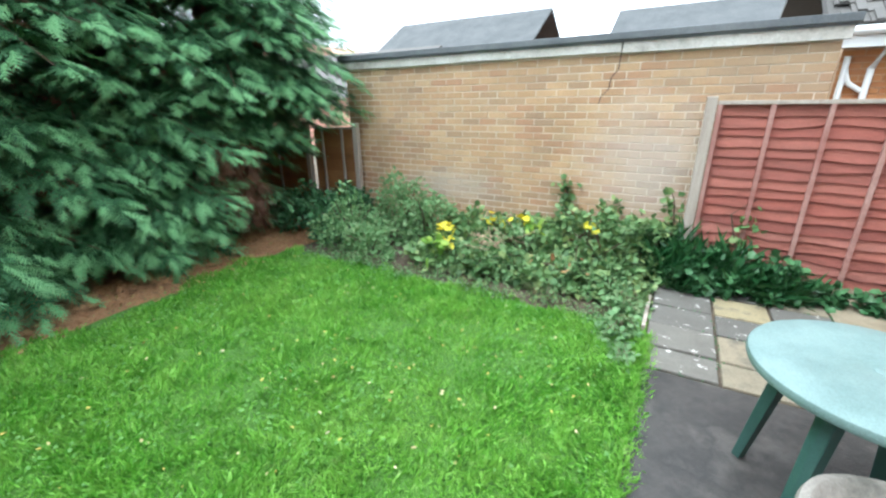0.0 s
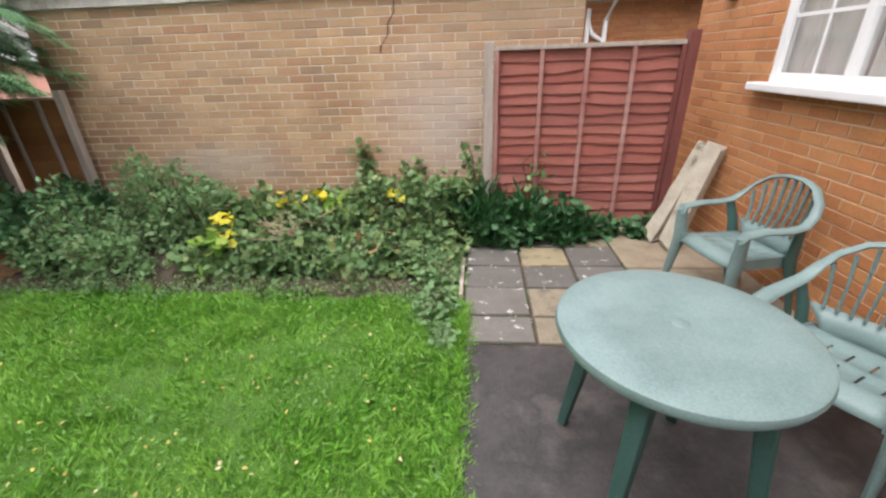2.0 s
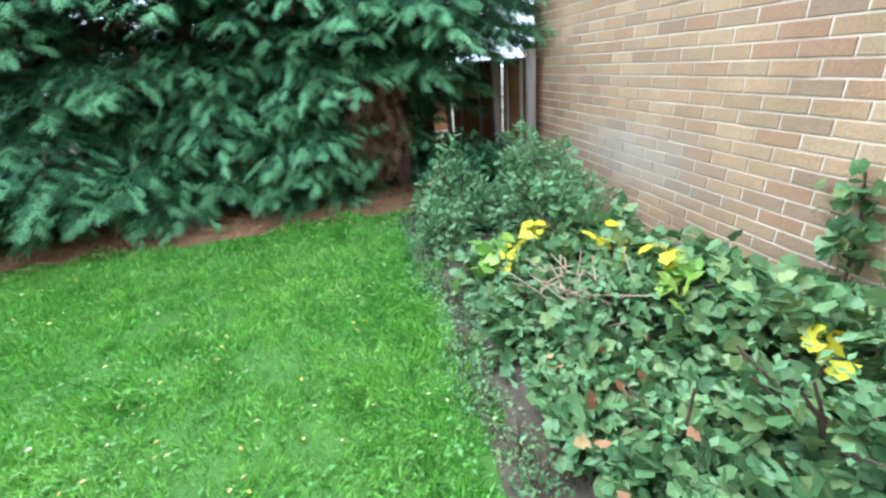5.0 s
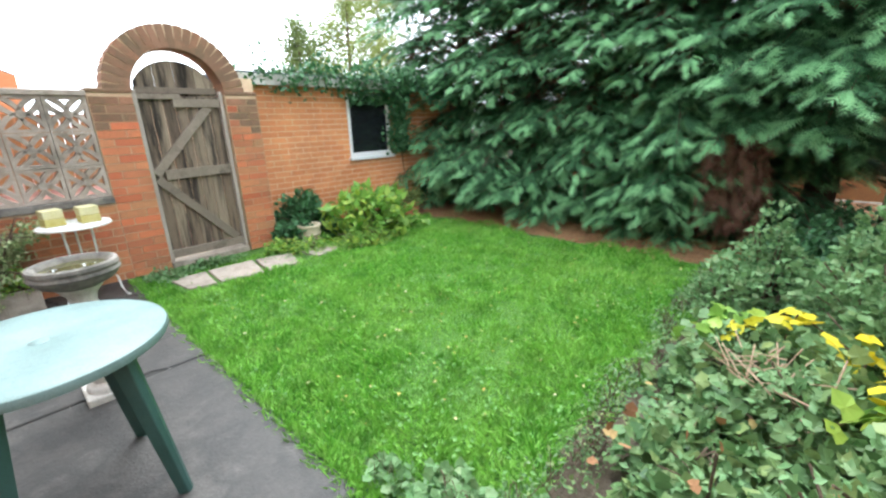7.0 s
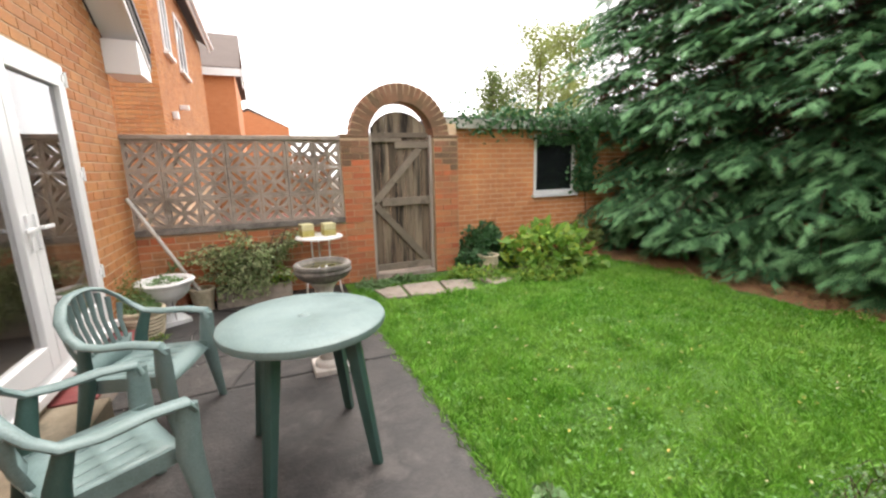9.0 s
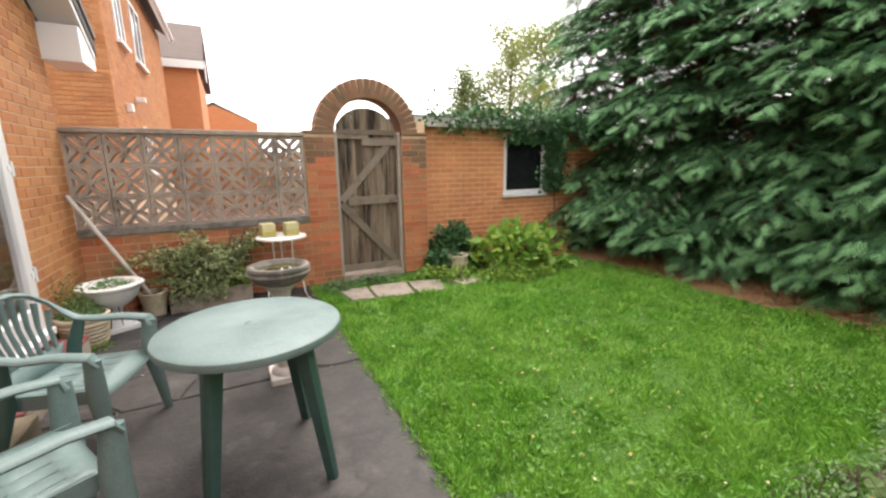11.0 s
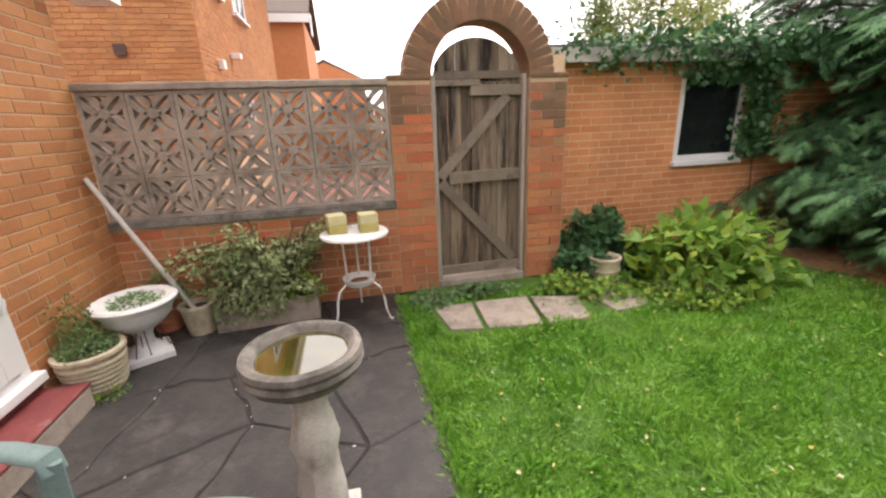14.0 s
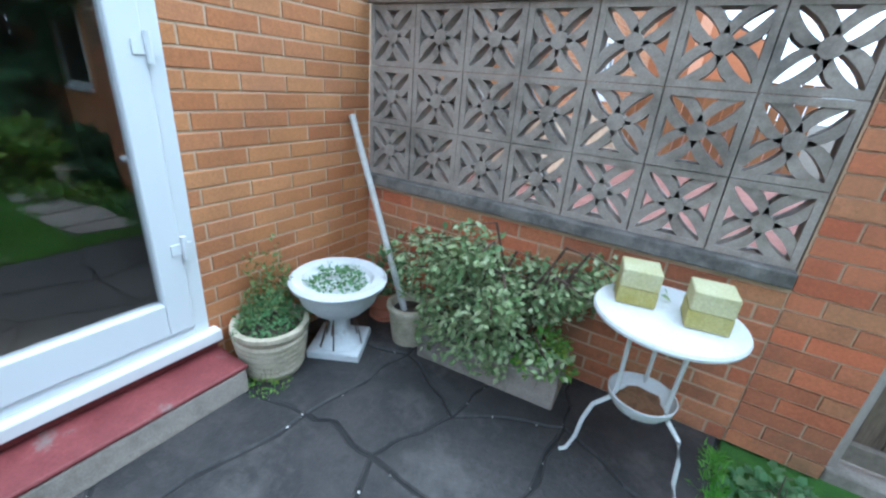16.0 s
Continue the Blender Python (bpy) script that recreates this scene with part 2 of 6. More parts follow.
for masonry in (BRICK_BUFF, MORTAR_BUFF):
    # pale salts right of centre, grey low on the left, darker brown at top right
    masonry_patch(masonry, (-2.35, 5.9, 1.0), (0.75, 1.0, 0.75), (0.58, 0.51, 0.47), 0.5)
    masonry_patch(masonry, (-4.6, 5.9, 0.6), (0.9, 1.0, 0.28), (0.42, 0.38, 0.33), 0.55)
    masonry_patch(masonry, (-1.5, 5.9, 1.9), (0.9, 1.0, 0.4), (0.30, 0.24, 0.17), 0.5)
DARK = surface("tan_room_lining", [(0.3, 0.24, 0.17), (0.4, 0.33, 0.25)], 1.2, 60, 0.9, 0.2, 0.003)
GLASS, tt, pp = material("clear_glass")
pp.inputs["Transmission Weight"].default_value = 1.0
pp.inputs["Roughness"].default_value = 0.0
pp.inputs["IOR"].default_value = 1.95
NET = surface("net_curtain", [(0.76, 0.78, 0.75), (0.85, 0.86, 0.84)], 20, 200, 0.9, 0.2, 0.003, stretch=(1, 6, 0.3))
REDPAINT = surface("red_step_paint", [(0.150, 0.032, 0.033), (0.230, 0.058, 0.056)], 6, 90, 0.6, 0.4, 0.003, stain=(0.22, 0.19, 0.17), stain_scale=6, stain_range=(0.6, 0.72))
TERRACOTTA = surface("terracotta", [(0.42, 0.15, 0.085), (0.52, 0.2, 0.12)], 6, 120, 0.75, 0.3, 0.003)
BLACK, tt, pp = material("black_rubber")
pp.inputs["Base Color"].default_value = (0.02, 0.02, 0.02, 1)
pp.inputs["Roughness"].default_value = 0.5
CONIFER = leafy("conifer_foliage", [(0.030, 0.092, 0.040), (0.058, 0.155, 0.062), (0.090, 0.220, 0.092), (0.042, 0.120, 0.050)], 0.65, 0.2)
CONIFER_TIP = leafy("conifer_young_growth", [(0.150, 0.340, 0.150), (0.230, 0.450, 0.200), (0.180, 0.380, 0.165)], 0.65, 0.25)
TWIGS = leafy("brown_twigs", [(0.140, 0.075, 0.050), (0.240, 0.130, 0.090), (0.100, 0.055, 0.040)], 0.9, 0.05)
BARK = surface("bark", [(0.08, 0.05, 0.035), (0.15, 0.1, 0.07)], 8, 60, 0.95, 0.9, 0.01, stretch=(4, 4, 0.7))
IVY = leafy("ivy_leaves", [(0.038, 0.105, 0.043), (0.065, 0.170, 0.068), (0.105, 0.240, 0.098)], 0.4, 0.15)
BRAMBLE = leafy("bramble_leaves", [(0.078, 0.160, 0.060), (0.150, 0.265, 0.100), (0.235, 0.360, 0.150), (0.105, 0.205, 0.076), (0.320, 0.400, 0.150), (0.055, 0.122, 0.050)], 0.45, 0.25)
PALE_LEAF = leafy("pale_green_leaves", [(0.140, 0.270, 0.110), (0.230, 0.380, 0.170), (0.120, 0.230, 0.090), (0.300, 0.400, 0.200)], 0.55, 0.3)
YELLOW_LEAF = leafy("yellow_leaves", [(0.7, 0.55, 0.02), (0.6, 0.6, 0.05), (0.75, 0.6, 0.04)], 0.5, 0.35)
LIME_LEAF = leafy("lime_leaves", [(0.16, 0.32, 0.06), (0.30, 0.50, 0.09), (0.11, 0.25, 0.05), (0.48, 0.58, 0.09), (0.21, 0.40, 0.10)], 0.4, 0.35)
VARIEGATED = leafy("variegated_leaves", [(0.120, 0.200, 0.070), (0.46, 0.50, 0.26), (0.200, 0.300, 0.110), (0.60, 0.61, 0.38), (0.300, 0.370, 0.150)], 0.5, 0.2)
GRASS = lawn_blades()

SANDSTONE = surface("sandy_concrete", [(0.200, 0.160, 0.110), (0.310, 0.260, 0.190)], 5, 110, 0.9, 0.6, 0.004, stain=(0.16, 0.14, 0.1), stain_scale=4, stain_range=(0.55, 0.75))
POST_STONE = surface("mossy_pale_concrete", [(0.27, 0.24, 0.19), (0.42, 0.38, 0.31)], 6, 110, 0.9, 0.7, 0.005, stain=(0.06, 0.055, 0.035), stain_scale=5, stain_range=(0.58, 0.7))
PALE_STONE = surface("pale_stone", [(0.5, 0.46, 0.42), (0.66, 0.62, 0.58)], 8, 120, 0.85, 0.5, 0.003, stain=(0.3, 0.26, 0.21), stain_scale=9, stain_range=(0.5, 0.75))
URN_WHITE = surface("white_painted_stone", [(0.6, 0.6, 0.6), (0.75, 0.75, 0.75)], 7, 120, 0.7, 0.4, 0.003, stain=(0.4, 0.38, 0.33), stain_scale=8, stain_range=(0.58, 0.75))
POT_BUFF = surface("buff_stoneware", [(0.4, 0.34, 0.24), (0.55, 0.48, 0.36)], 7, 120, 0.85, 0.5, 0.003, stain=(0.24, 0.22, 0.14), stain_scale=9, stain_range=(0.5, 0.75))
MOSS_YELLOW = surface("mossy_yellow", [(0.34, 0.29, 0.07), (0.45, 0.40, 0.17)], 12, 120, 0.85, 0.3, 0.003)
CREAM_STONE = surface("cream_stone", [(0.45, 0.41, 0.2), (0.56, 0.52, 0.32)], 10, 120, 0.8, 0.3, 0.003)
WHITE_METAL = surface("white_painted_metal", [(0.68, 0.67, 0.65), (0.8, 0.8, 0.79)], 9, 90, 0.5, 0.2, 0.002, stain=(0.45, 0.33, 0.22), stain_scale=14, stain_range=(0.66, 0.8))
POLE = surface("dull_metal", [(0.42, 0.40, 0.37), (0.56, 0.54, 0.50)], 9, 90, 0.5, 0.2, 0.002)
BROWN_METAL = surface("brown_metal", [(0.05, 0.025, 0.018), (0.09, 0.045, 0.03)], 9, 90, 0.6, 0.2, 0.002)
BRICK_FAR = surface("distant_brick", [(0.45, 0.17, 0.07), (0.52, 0.22, 0.1)], 3, 25, 0.9, 0.4, 0.01, stretch=(1, 1, 3))
BRICK_PINK = surface("pink_brick", [(0.5, 0.24, 0.18), (0.56, 0.3, 0.24)], 3, 25, 0.9, 0.4, 0.01, stretch=(1, 1, 3))
TILE_FAR = surface("distant_tile", [(0.05, 0.052, 0.055), (0.085, 0.086, 0.09)], 1, 12, 0.85, 0.4, 0.01)
WATER, tt, pp = material("murky_water")
tt.links.new(ramp(tt, sharpen(tt, noise_at(tt, 9.0), 0.4, 0.65), [(0.035, 0.032, 0.006), (0.085, 0.078, 0.016)]), pp.inputs["Base Color"])
pp.inputs["Roughness"].default_value = 0.03
pp.inputs["IOR"].default_value = 2.6
# opaque glossy pane; the darkness of the room behind is put into its colour
UNLIT_PANE, tt, pp = material("unlit_room_pane")
pp.inputs["Base Color"].default_value = (0.012, 0.014, 0.016, 1)
pp.inputs["Roughness"].default_value = 0.05
CLOVER = leafy("clover_leaves", [(0.12, 0.28, 0.06), (0.18, 0.36, 0.1)], 0.5, 0.3)
FALLEN = leafy("fallen_leaves", [(0.5, 0.4, 0.1), (0.6, 0.55, 0.4), (0.35, 0.2, 0.05), (0.55, 0.5, 0.12)], 0.7, 0.1)
LITTER_LEAF = leafy("needle_litter", [(0.3, 0.14, 0.06), (0.42, 0.24, 0.12), (0.2, 0.1, 0.05), (0.36, 0.3, 0.12)], 0.85, 0.1)
STRAP = leafy("strap_leaves", [(0.015, 0.06, 0.02), (0.03, 0.1, 0.03), (0.04, 0.13, 0.04)], 0.35, 0.15)
OLIVE_LEAF = leafy("olive_leaves", [(0.12, 0.17, 0.05), (0.2, 0.25, 0.08), (0.15, 0.2, 0.07)], 0.6, 0.25)
GOLD_LEAF = leafy("yellow_green_leaves", [(0.22, 0.27, 0.07), (0.32, 0.36, 0.12), (0.27, 0.3, 0.1)], 0.6, 0.35)
TWIG_PALE = surface("dry_twigs", [(0.3, 0.2, 0.13), (0.42, 0.3, 0.22)], 20, 90, 0.9, 0.3, 0.002)


# ---- mesh helpers ----
class Mesh:
    """Collects vertices and faces for one mesh."""

    def __init__(self):
        self.v, self.f = [], []

    def add(self, v, f):
        n = len(self.v)
        self.v += [tuple(p) for p in v]
        self.f += [tuple(n + k for k in q) for q in f]
        return self

    def box(self, x0, x1, y0, y1, z0, z1, m=None):
        v = [Vector((x, y, z)) for z in (z0, z1) for x, y in ((x0, y0), (x1, y0), (x1, y1), (x0, y1))]
        if m:
            v = [m @ p for p in v]
        return self.add(v, [(3, 2, 1, 0), (4, 5, 6, 7), (0, 1, 5, 4), (1, 2, 6, 5), (2, 3, 7, 6), (3, 0, 4, 7)])

    def lathe(self, profile, n=32, m=None, wobble=0.0):
        """Turns (radius, height) pairs about the z axis."""
        v, f = [], []
        for r, z in profile:
            for k in range(n):
                a = 2 * math.pi * k / n
                q = r * (1 + wobble * noise.noise((math.cos(a) * 2, math.sin(a) * 2, z * 9)))
                v.append(Vector((q * math.cos(a), q * math.sin(a), z)))
        for i in range(len(profile) - 1):
            for k in range(n):
                f.append((i * n + k, i * n + (k + 1) % n, (i + 1) * n + (k + 1) % n, (i + 1) * n + k))
        f.append(tuple(reversed(range(n))))
        f.append(tuple(range((len(profile) - 1) * n, len(profile) * n)))
        return self.add([m @ p for p in v] if m else v, f)

    def tube(self, pts, r, n=8, flat=1.0):
        """A tube along pts; r one radius or one a point; flat squeezes it."""
        pts = [Vector(p) for p in pts]
        rs = r if isinstance(r, (list, tuple)) else [r] * len(pts)
        v, f = [], []
        for i, p in enumerate(pts):
            d = (pts[min(i + 1, len(pts) - 1)] - pts[max(i - 1, 0)]).normalized()
            a = d.cross(Vector((0, 0, 1)) if abs(d.z) < 0.95 else Vector((1, 0, 0))).normalized()
            b = a.cross(d)
            for k in range(n):
                t = 2 * math.pi * k / n
                v.append(p + rs[i] * (math.cos(t) * a + flat * math.sin(t) * b))
        for i in range(len(pts) - 1):
            for k in range(n):
                f.append((i * n + k, i * n + (k + 1) % n, (i + 1) * n + (k + 1) % n, (i + 1) * n + k))
        f += [tuple(reversed(range(n))), tuple(range((len(pts) - 1) * n, len(pts) * n))]
        return self.add(v, f)

    def prism(self, outline, y0, y1, m=None):
        """An outline of (x, z) pairs drawn out along y."""
        n = len(outline)
        v = [Vector((x, y0, z)) for x, z in outline] + [Vector((x, y1, z)) for x, z in outline]
        f = [tuple(range(n)), tuple(reversed(range(n, 2 * n)))] + [(k, n + k, n + (k + 1) % n, (k + 1) % n) for k in range(n)]
        return self.add([m @ p for p in v] if m else v, f)

    def data(self, name, mat, smooth=False):
        me = bpy.data.meshes.new(name)
        me.from_pydata(self.v, [], self.f)
        me.materials.append(mat)
        if smooth:
            me.shade_smooth()
            me.set_sharp_from_angle(angle=radians(40))
        bm = bmesh.new()
        bm.from_mesh(me)
        bmesh.ops.recalc_face_normals(bm, faces=bm.faces)
        bm.to_mesh(me)
        bm.free()
        return me


def part(name, mesh, mat, parent=None, label="", smooth=False, bevel=0.0, kind=""):
    """Links a mesh as one object, under its thing where it has one."""
    ob = new(name, mesh.data(name, mat, smooth))
    if parent:
        ob.parent = parent
    if bevel:
        b = ob.modifiers.new("bevel", "BEVEL")
        b.width, b.segments, b.limit_method = bevel, 2, "ANGLE"
    return tagged(ob, label, kind=kind)


def thing(name, label, category, m=None, group=""):
    """An empty at a thing's base, to hold its parts."""
    ob = tagged(new(name), label, category, group)
    ob.empty_display_size = 0.1
    if m:
        ob.matrix_world = m
    return ob


def cut_wall(mesh, length, height, thick, holes, place):
    """A wall of blocks round its holes (u0, u1, z0, z1); place(u, d, z) gives the world point, d into the wall."""
    us = sorted({0, length, *(h[0] for h in holes), *(h[1] for h in holes)})
    zs = sorted({0, height, *(h[2] for h in holes), *(h[3] for h in holes)})
    for u0, u1 in zip(us, us[1:]):
        for z0, z1 in zip(zs, zs[1:]):
            if any(h[0] <= u0 and u1 <= h[1] and h[2] <= z0 and z1 <= h[3] for h in holes):
                continue
            v = [place(u, d, z) for z in (z0, z1) for u, d in ((u0, 0), (u1, 0), (u1, thick), (u0, thick))]
            mesh.add(v, [(3, 2, 1, 0), (4, 5, 6, 7), (0, 1, 5, 4), (1, 2, 6, 5), (2, 3, 7, 6), (3, 0, 4, 7)])


BL, BH = 0.225, 0.075


def brick_shape(mesh, u0, u1, z0, z1, place, out=0.004, e=0.0025):
    """One brick face with worn edges, standing out of the mortar."""
    v = [place(u, -d, z) for d, k in ((-0.002, 0), (out - 0.002, 0), (out, e)) for u, z in ((u0 + k, z0 + k), (u1 - k, z0 + k), (u1 - k, z1 - k), (u0 + k, z1 - k))]
    f = [(8, 9, 10, 11)]
    for a in (0, 4):
        for k in range(4):
            f.append((a + k, a + (k + 1) % 4, a + 4 + (k + 1) % 4, a + 4 + k))
    mesh.add(v, f)


def bricks(wall, mat, length, height, holes, place, near=None, shift=0.0, z_first=0.0, under=None, singles=300):
    """Lays stretcher bond over a wall; whole bricks inside near(u, z) are objects, the rest one mesh."""
    rest, count, shared = Mesh(), 0, None
    for row in range(int((height - z_first) / BH + 0.5)):
        z0 = z_first + row * BH + 0.005
        z1 = min(z0 + 0.065, height)
        u = -BL + shift % BL - (BL / 2 if row % 2 else 0)
        while u < length:
            spans = [(max(u + 0.005, 0), min(u + 0.22, length))]
            u += BL
            for h in holes:
                if z1 > h[2] + 0.02 and z0 < h[3] - 0.02:
                    spans = [q for a, b in spans for q in ((a, min(b, h[0])), (max(a, h[1]), b))]
            for a, b in spans:
                if b - a < 0.03 or z1 - z0 < 0.02 or (under and not under((a + b) / 2, z1)):
                    continue
                if near and count < singles and b - a > 0.214 and z1 - z0 > 0.064 and near((a + b) / 2, z0):
                    if shared is None:
                        one = Mesh()
                        origin = place(0, 0, 0)
                        brick_shape(one, 0, 0.215, 0, 0.065, lambda q, d, z: place(q, d, z) - origin)
                        shared = one.data("brick", mat)
                    ob = new("brick", shared)
                    ob.location = place(a, random.uniform(-0.0015, 0.001), z0)
                    ob.parent = wall
                    count += 1
                else:
                    brick_shape(rest, a, b, z0, z1, place, random.uniform(0.003, 0.005))
    if rest.f:
        part("brickwork", rest, mat, wall, kind="stuff")


def scatter(name, mat, tmpl, faces, pos, axis, normal, size, parent=None, kind="", label=""):
    """One mesh of many leaves: the template's y runs along axis, its z along normal."""
    pos, axis, normal = (np.asarray(q, float) for q in (pos, axis, normal))
    size = np.asarray(size, float)
    if size.ndim == 1:
        size = size[:, None]
    ay = axis / (np.linalg.norm(axis, axis=1, keepdims=True) + 1e-9)
    ax = np.cross(ay, normal)
    ax /= np.linalg.norm(ax, axis=1, keepdims=True) + 1e-9
    az = np.cross(ax, ay)
    t = np.asarray(tmpl, float)
    v = pos[:, None] + size[:, None] * (t[None, :, 0:1] * ax[:, None] + t[None, :, 1:2] * ay[:, None] + t[None, :, 2:3] * az[:, None])
    f = np.asarray(faces)[None] + (np.arange(len(pos)) * len(t))[:, None, None]
    me = bpy.data.meshes.new(name)
    me.from_pydata(v.reshape(-1, 3), [], f.reshape(-1, f.shape[-1]))
    me.materials.append(mat)
    ob = new(name, me)
    if parent:
        ob.parent = parent
    return tagged(ob, label, kind=kind)


rng = np.random.default_rng(7)


def unit(n, up=0.0):
    q = rng.normal(size=(n, 3))
    q /= np.linalg.norm(q, axis=1, keepdims=True)
    q[:, 2] += up
    return q / np.linalg.norm(q, axis=1, keepdims=True)


OVATE = [(0, 0, 0), (-0.3, 0.4, 0.06), (0.3, 0.4, 0.06), (0, 1, -0.08), (0, 0.45, -0.02)]
OVATE_F = [(0, 4, 1), (1, 4, 3), (0, 2, 4), (2, 3, 4)]
LOBED = [(0, 0, 0), (-0.42, 0.1, 0.03), (-0.3, 0.42, 0.05), (-0.4, 0.62, 0.0), (0, 1, -0.08), (0.4, 0.62, 0.0), (0.3, 0.42, 0.05), (0.42, 0.1, 0.03), (0, 0.4, -0.03)]
LOBED_F = [(8, k, k + 1) for k in range(7)] + [(8, 7, 0)]
BLADE = [(-0.075, 0, 0), (0.075, 0, 0), (0.06, 0.55, 0.08), (-0.06, 0.55, 0.08), (0, 1, 0.35)]
BLADE_F = [(0, 1, 2), (0, 2, 3), (3, 2, 4)]
SPRAY, SPRAY_F = [], []
for k in range(6):
    y = 0.03 + k * 0.15
    reach = 0.34 * math.sin(math.pi * (0.3 + 0.62 * k / 6))
    for side in (-1, 1):
        n0 = len(SPRAY)
        SPRAY += [(0, y, -0.2 * y * y), (side * reach, y + 0.3, -0.2 * y * y - 0.07 * (1 + k % 2)), (0, y + 0.1, -0.2 * (y + 0.1) ** 2)]
        SPRAY_F.append((n0, n0 + 1, n0 + 2))
n0 = len(SPRAY)
SPRAY += [(-0.025, 0.0, 0.0), (0.025, 0.0, 0.0), (0, 1.12, -0.27)]
SPRAY_F.append((n0, n0 + 1, n0 + 2))


# ---- ground, lawn, patio ----
g = Mesh()
g.add([(-60, -60, -0.05), (60, -60, -0.05), (60, 60, -0.05), (-60, 60, -0.05)], [(0, 1, 2, 3)])
part("ground", g, SOIL, label="brown garden soil under the whole place", kind="structure")


def sheet(name, x0, x1, y0, y1, z, mat, label, rise=0.0, step=0.12, wavy=0.0):
    """A gently uneven sheet of ground."""
    m = Mesh()
    nx, ny = max(2, int((x1 - x0) / step)), max(2, int((y1 - y0) / step))
    v = [(x0 + (x1 - x0) * i / nx, y0 + (y1 - y0) * j / ny, 0) for j in range(ny + 1) for i in range(nx + 1)]
    v = [(x + (wavy * noise.noise((x, y * 1.7, 4.0)) if x == x0 else 0), y + (0.5 * wavy * noise.noise((x * 2.1, y, 8.0)) if y == y1 else 0), q) for x, y, q in v]
    v = [(x, y, z + rise * noise.noise((x * 1.3, y * 1.3, 0.3))) for x, y, q in v]
    m.add(v, [(j * (nx + 1) + i, j * (nx + 1) + i + 1, (j + 1) * (nx + 1) + i + 1, (j + 1) * (nx + 1) + i) for j in range(ny) for i in range(nx)])
    return part(name, m, mat, label=label, smooth=True, kind="structure")


sheet("lawn", -5.95, -2.1, -0.45, 4.33, -0.012, TURF, "green turf of the small back lawn", 0.02, wavy=0.3)
sheet("bed", -5.9, -2.1, 4.1, 5.88, -0.022, SOIL, "dry brown soil of the planting bed", 0.012)
sheet("litter_strip", -10.8, -5.5, -0.45, 5.88, -0.028, LITTER, "rusty fallen needles under the conifers", 0.012)

p = Mesh()
p.box(-2.09, 0.0, 0.0, 3.78, -0.12, 0.0)
part("patio", p, BLACK_GRIT, label="blackened cracked concrete patio", kind="structure", bevel=0.008)
p = Mesh()
p.box(-2.09, 0.0, 3.78, 6.2, -0.12, -0.012)
slab_bed = part("slab_bed", p, SOIL, label="dark gritty bedding under the paving slabs", kind="structure")

DRIVE = surface("red_block_paving", [(0.16, 0.06, 0.045), (0.24, 0.1, 0.075)], 3, 40, 0.85, 0.5, 0.006)
sheet("driveway", -3.4, 8.0, -30.0, -0.25, -0.02, DRIVE, "dull red block-paved drive beyond the screen wall", 0.0, 2.0)

# ---- house wall ----
HOUSE_Y1, EAVE = 6.24, 2.42
RIDGE_Y, PITCH = 3.12, math.tan(radians(33))
DOOR = (1.07, 2.75, 0.26, 2.16)
WINDOW = (3.40, 5.06, 1.3, 2.42)


def on_house(u, d, z):
    return Vector((d, u, z))


def under_gable(u, z):
    return z < EAVE + 0.25 + (RIDGE_Y - abs(u - RIDGE_Y)) * PITCH


wall = Mesh()
cut_wall(wall, HOUSE_Y1, EAVE + 0.2, 0.25, [DOOR, WINDOW], on_house)
wall.add([on_house(u, d, z) for d in (0, 0.25) for u, z in ((0, EAVE + 0.2), (HOUSE_Y1, EAVE + 0.2), (RIDGE_Y, EAVE + 0.2 + RIDGE_Y * PITCH))], [(0, 1, 2), (5, 4, 3), (0, 3, 4, 1), (1, 4, 5, 2), (2, 5, 3, 0)])
wall_house = part("wall_house", wall, MORTAR, label="orange brick gable wall of the house", kind="structure")
room = Mesh()
room.box(0.25, 4.2, 0.1, 6.1, 0.05, 0.14)
room.box(4.2, 4.3, 0.1, 6.1, 0.05, 2.6)
room.box(0.25, 4.3, 0.0, 0.1, 0.05, 2.6)
room.box(0.25, 4.3, 6.1, 6.24, 0.05, 2.6)
room.box(0.25, 4.3, 0.0, 6.24, 2.6, 2.7)
part("room_shell", room, DARK, label="dim room behind the glazed doors", kind="structure")
r = Mesh()
for s in (-1, 1):
    y0, z0 = RIDGE_Y + s * (RIDGE_Y + 0.38), EAVE + 0.05
    z1 = EAVE + 0.3 + RIDGE_Y * PITCH
    v = [Vector((x, y, z + t)) for t in (0, 0.1) for x, y, z in ((-0.3, y0, z0), (4.4, y0, z0), (4.4, RIDGE_Y, z1), (-0.3, RIDGE_Y, z1))]
    r.add(v, [(3, 2, 1, 0), (4, 5, 6, 7), (0, 1, 5, 4), (1, 2, 6, 5), (2, 3, 7, 6), (3, 0, 4, 7)])
part("roof_house", r, TILE, label="dark tiled roof of the house", kind="structure")
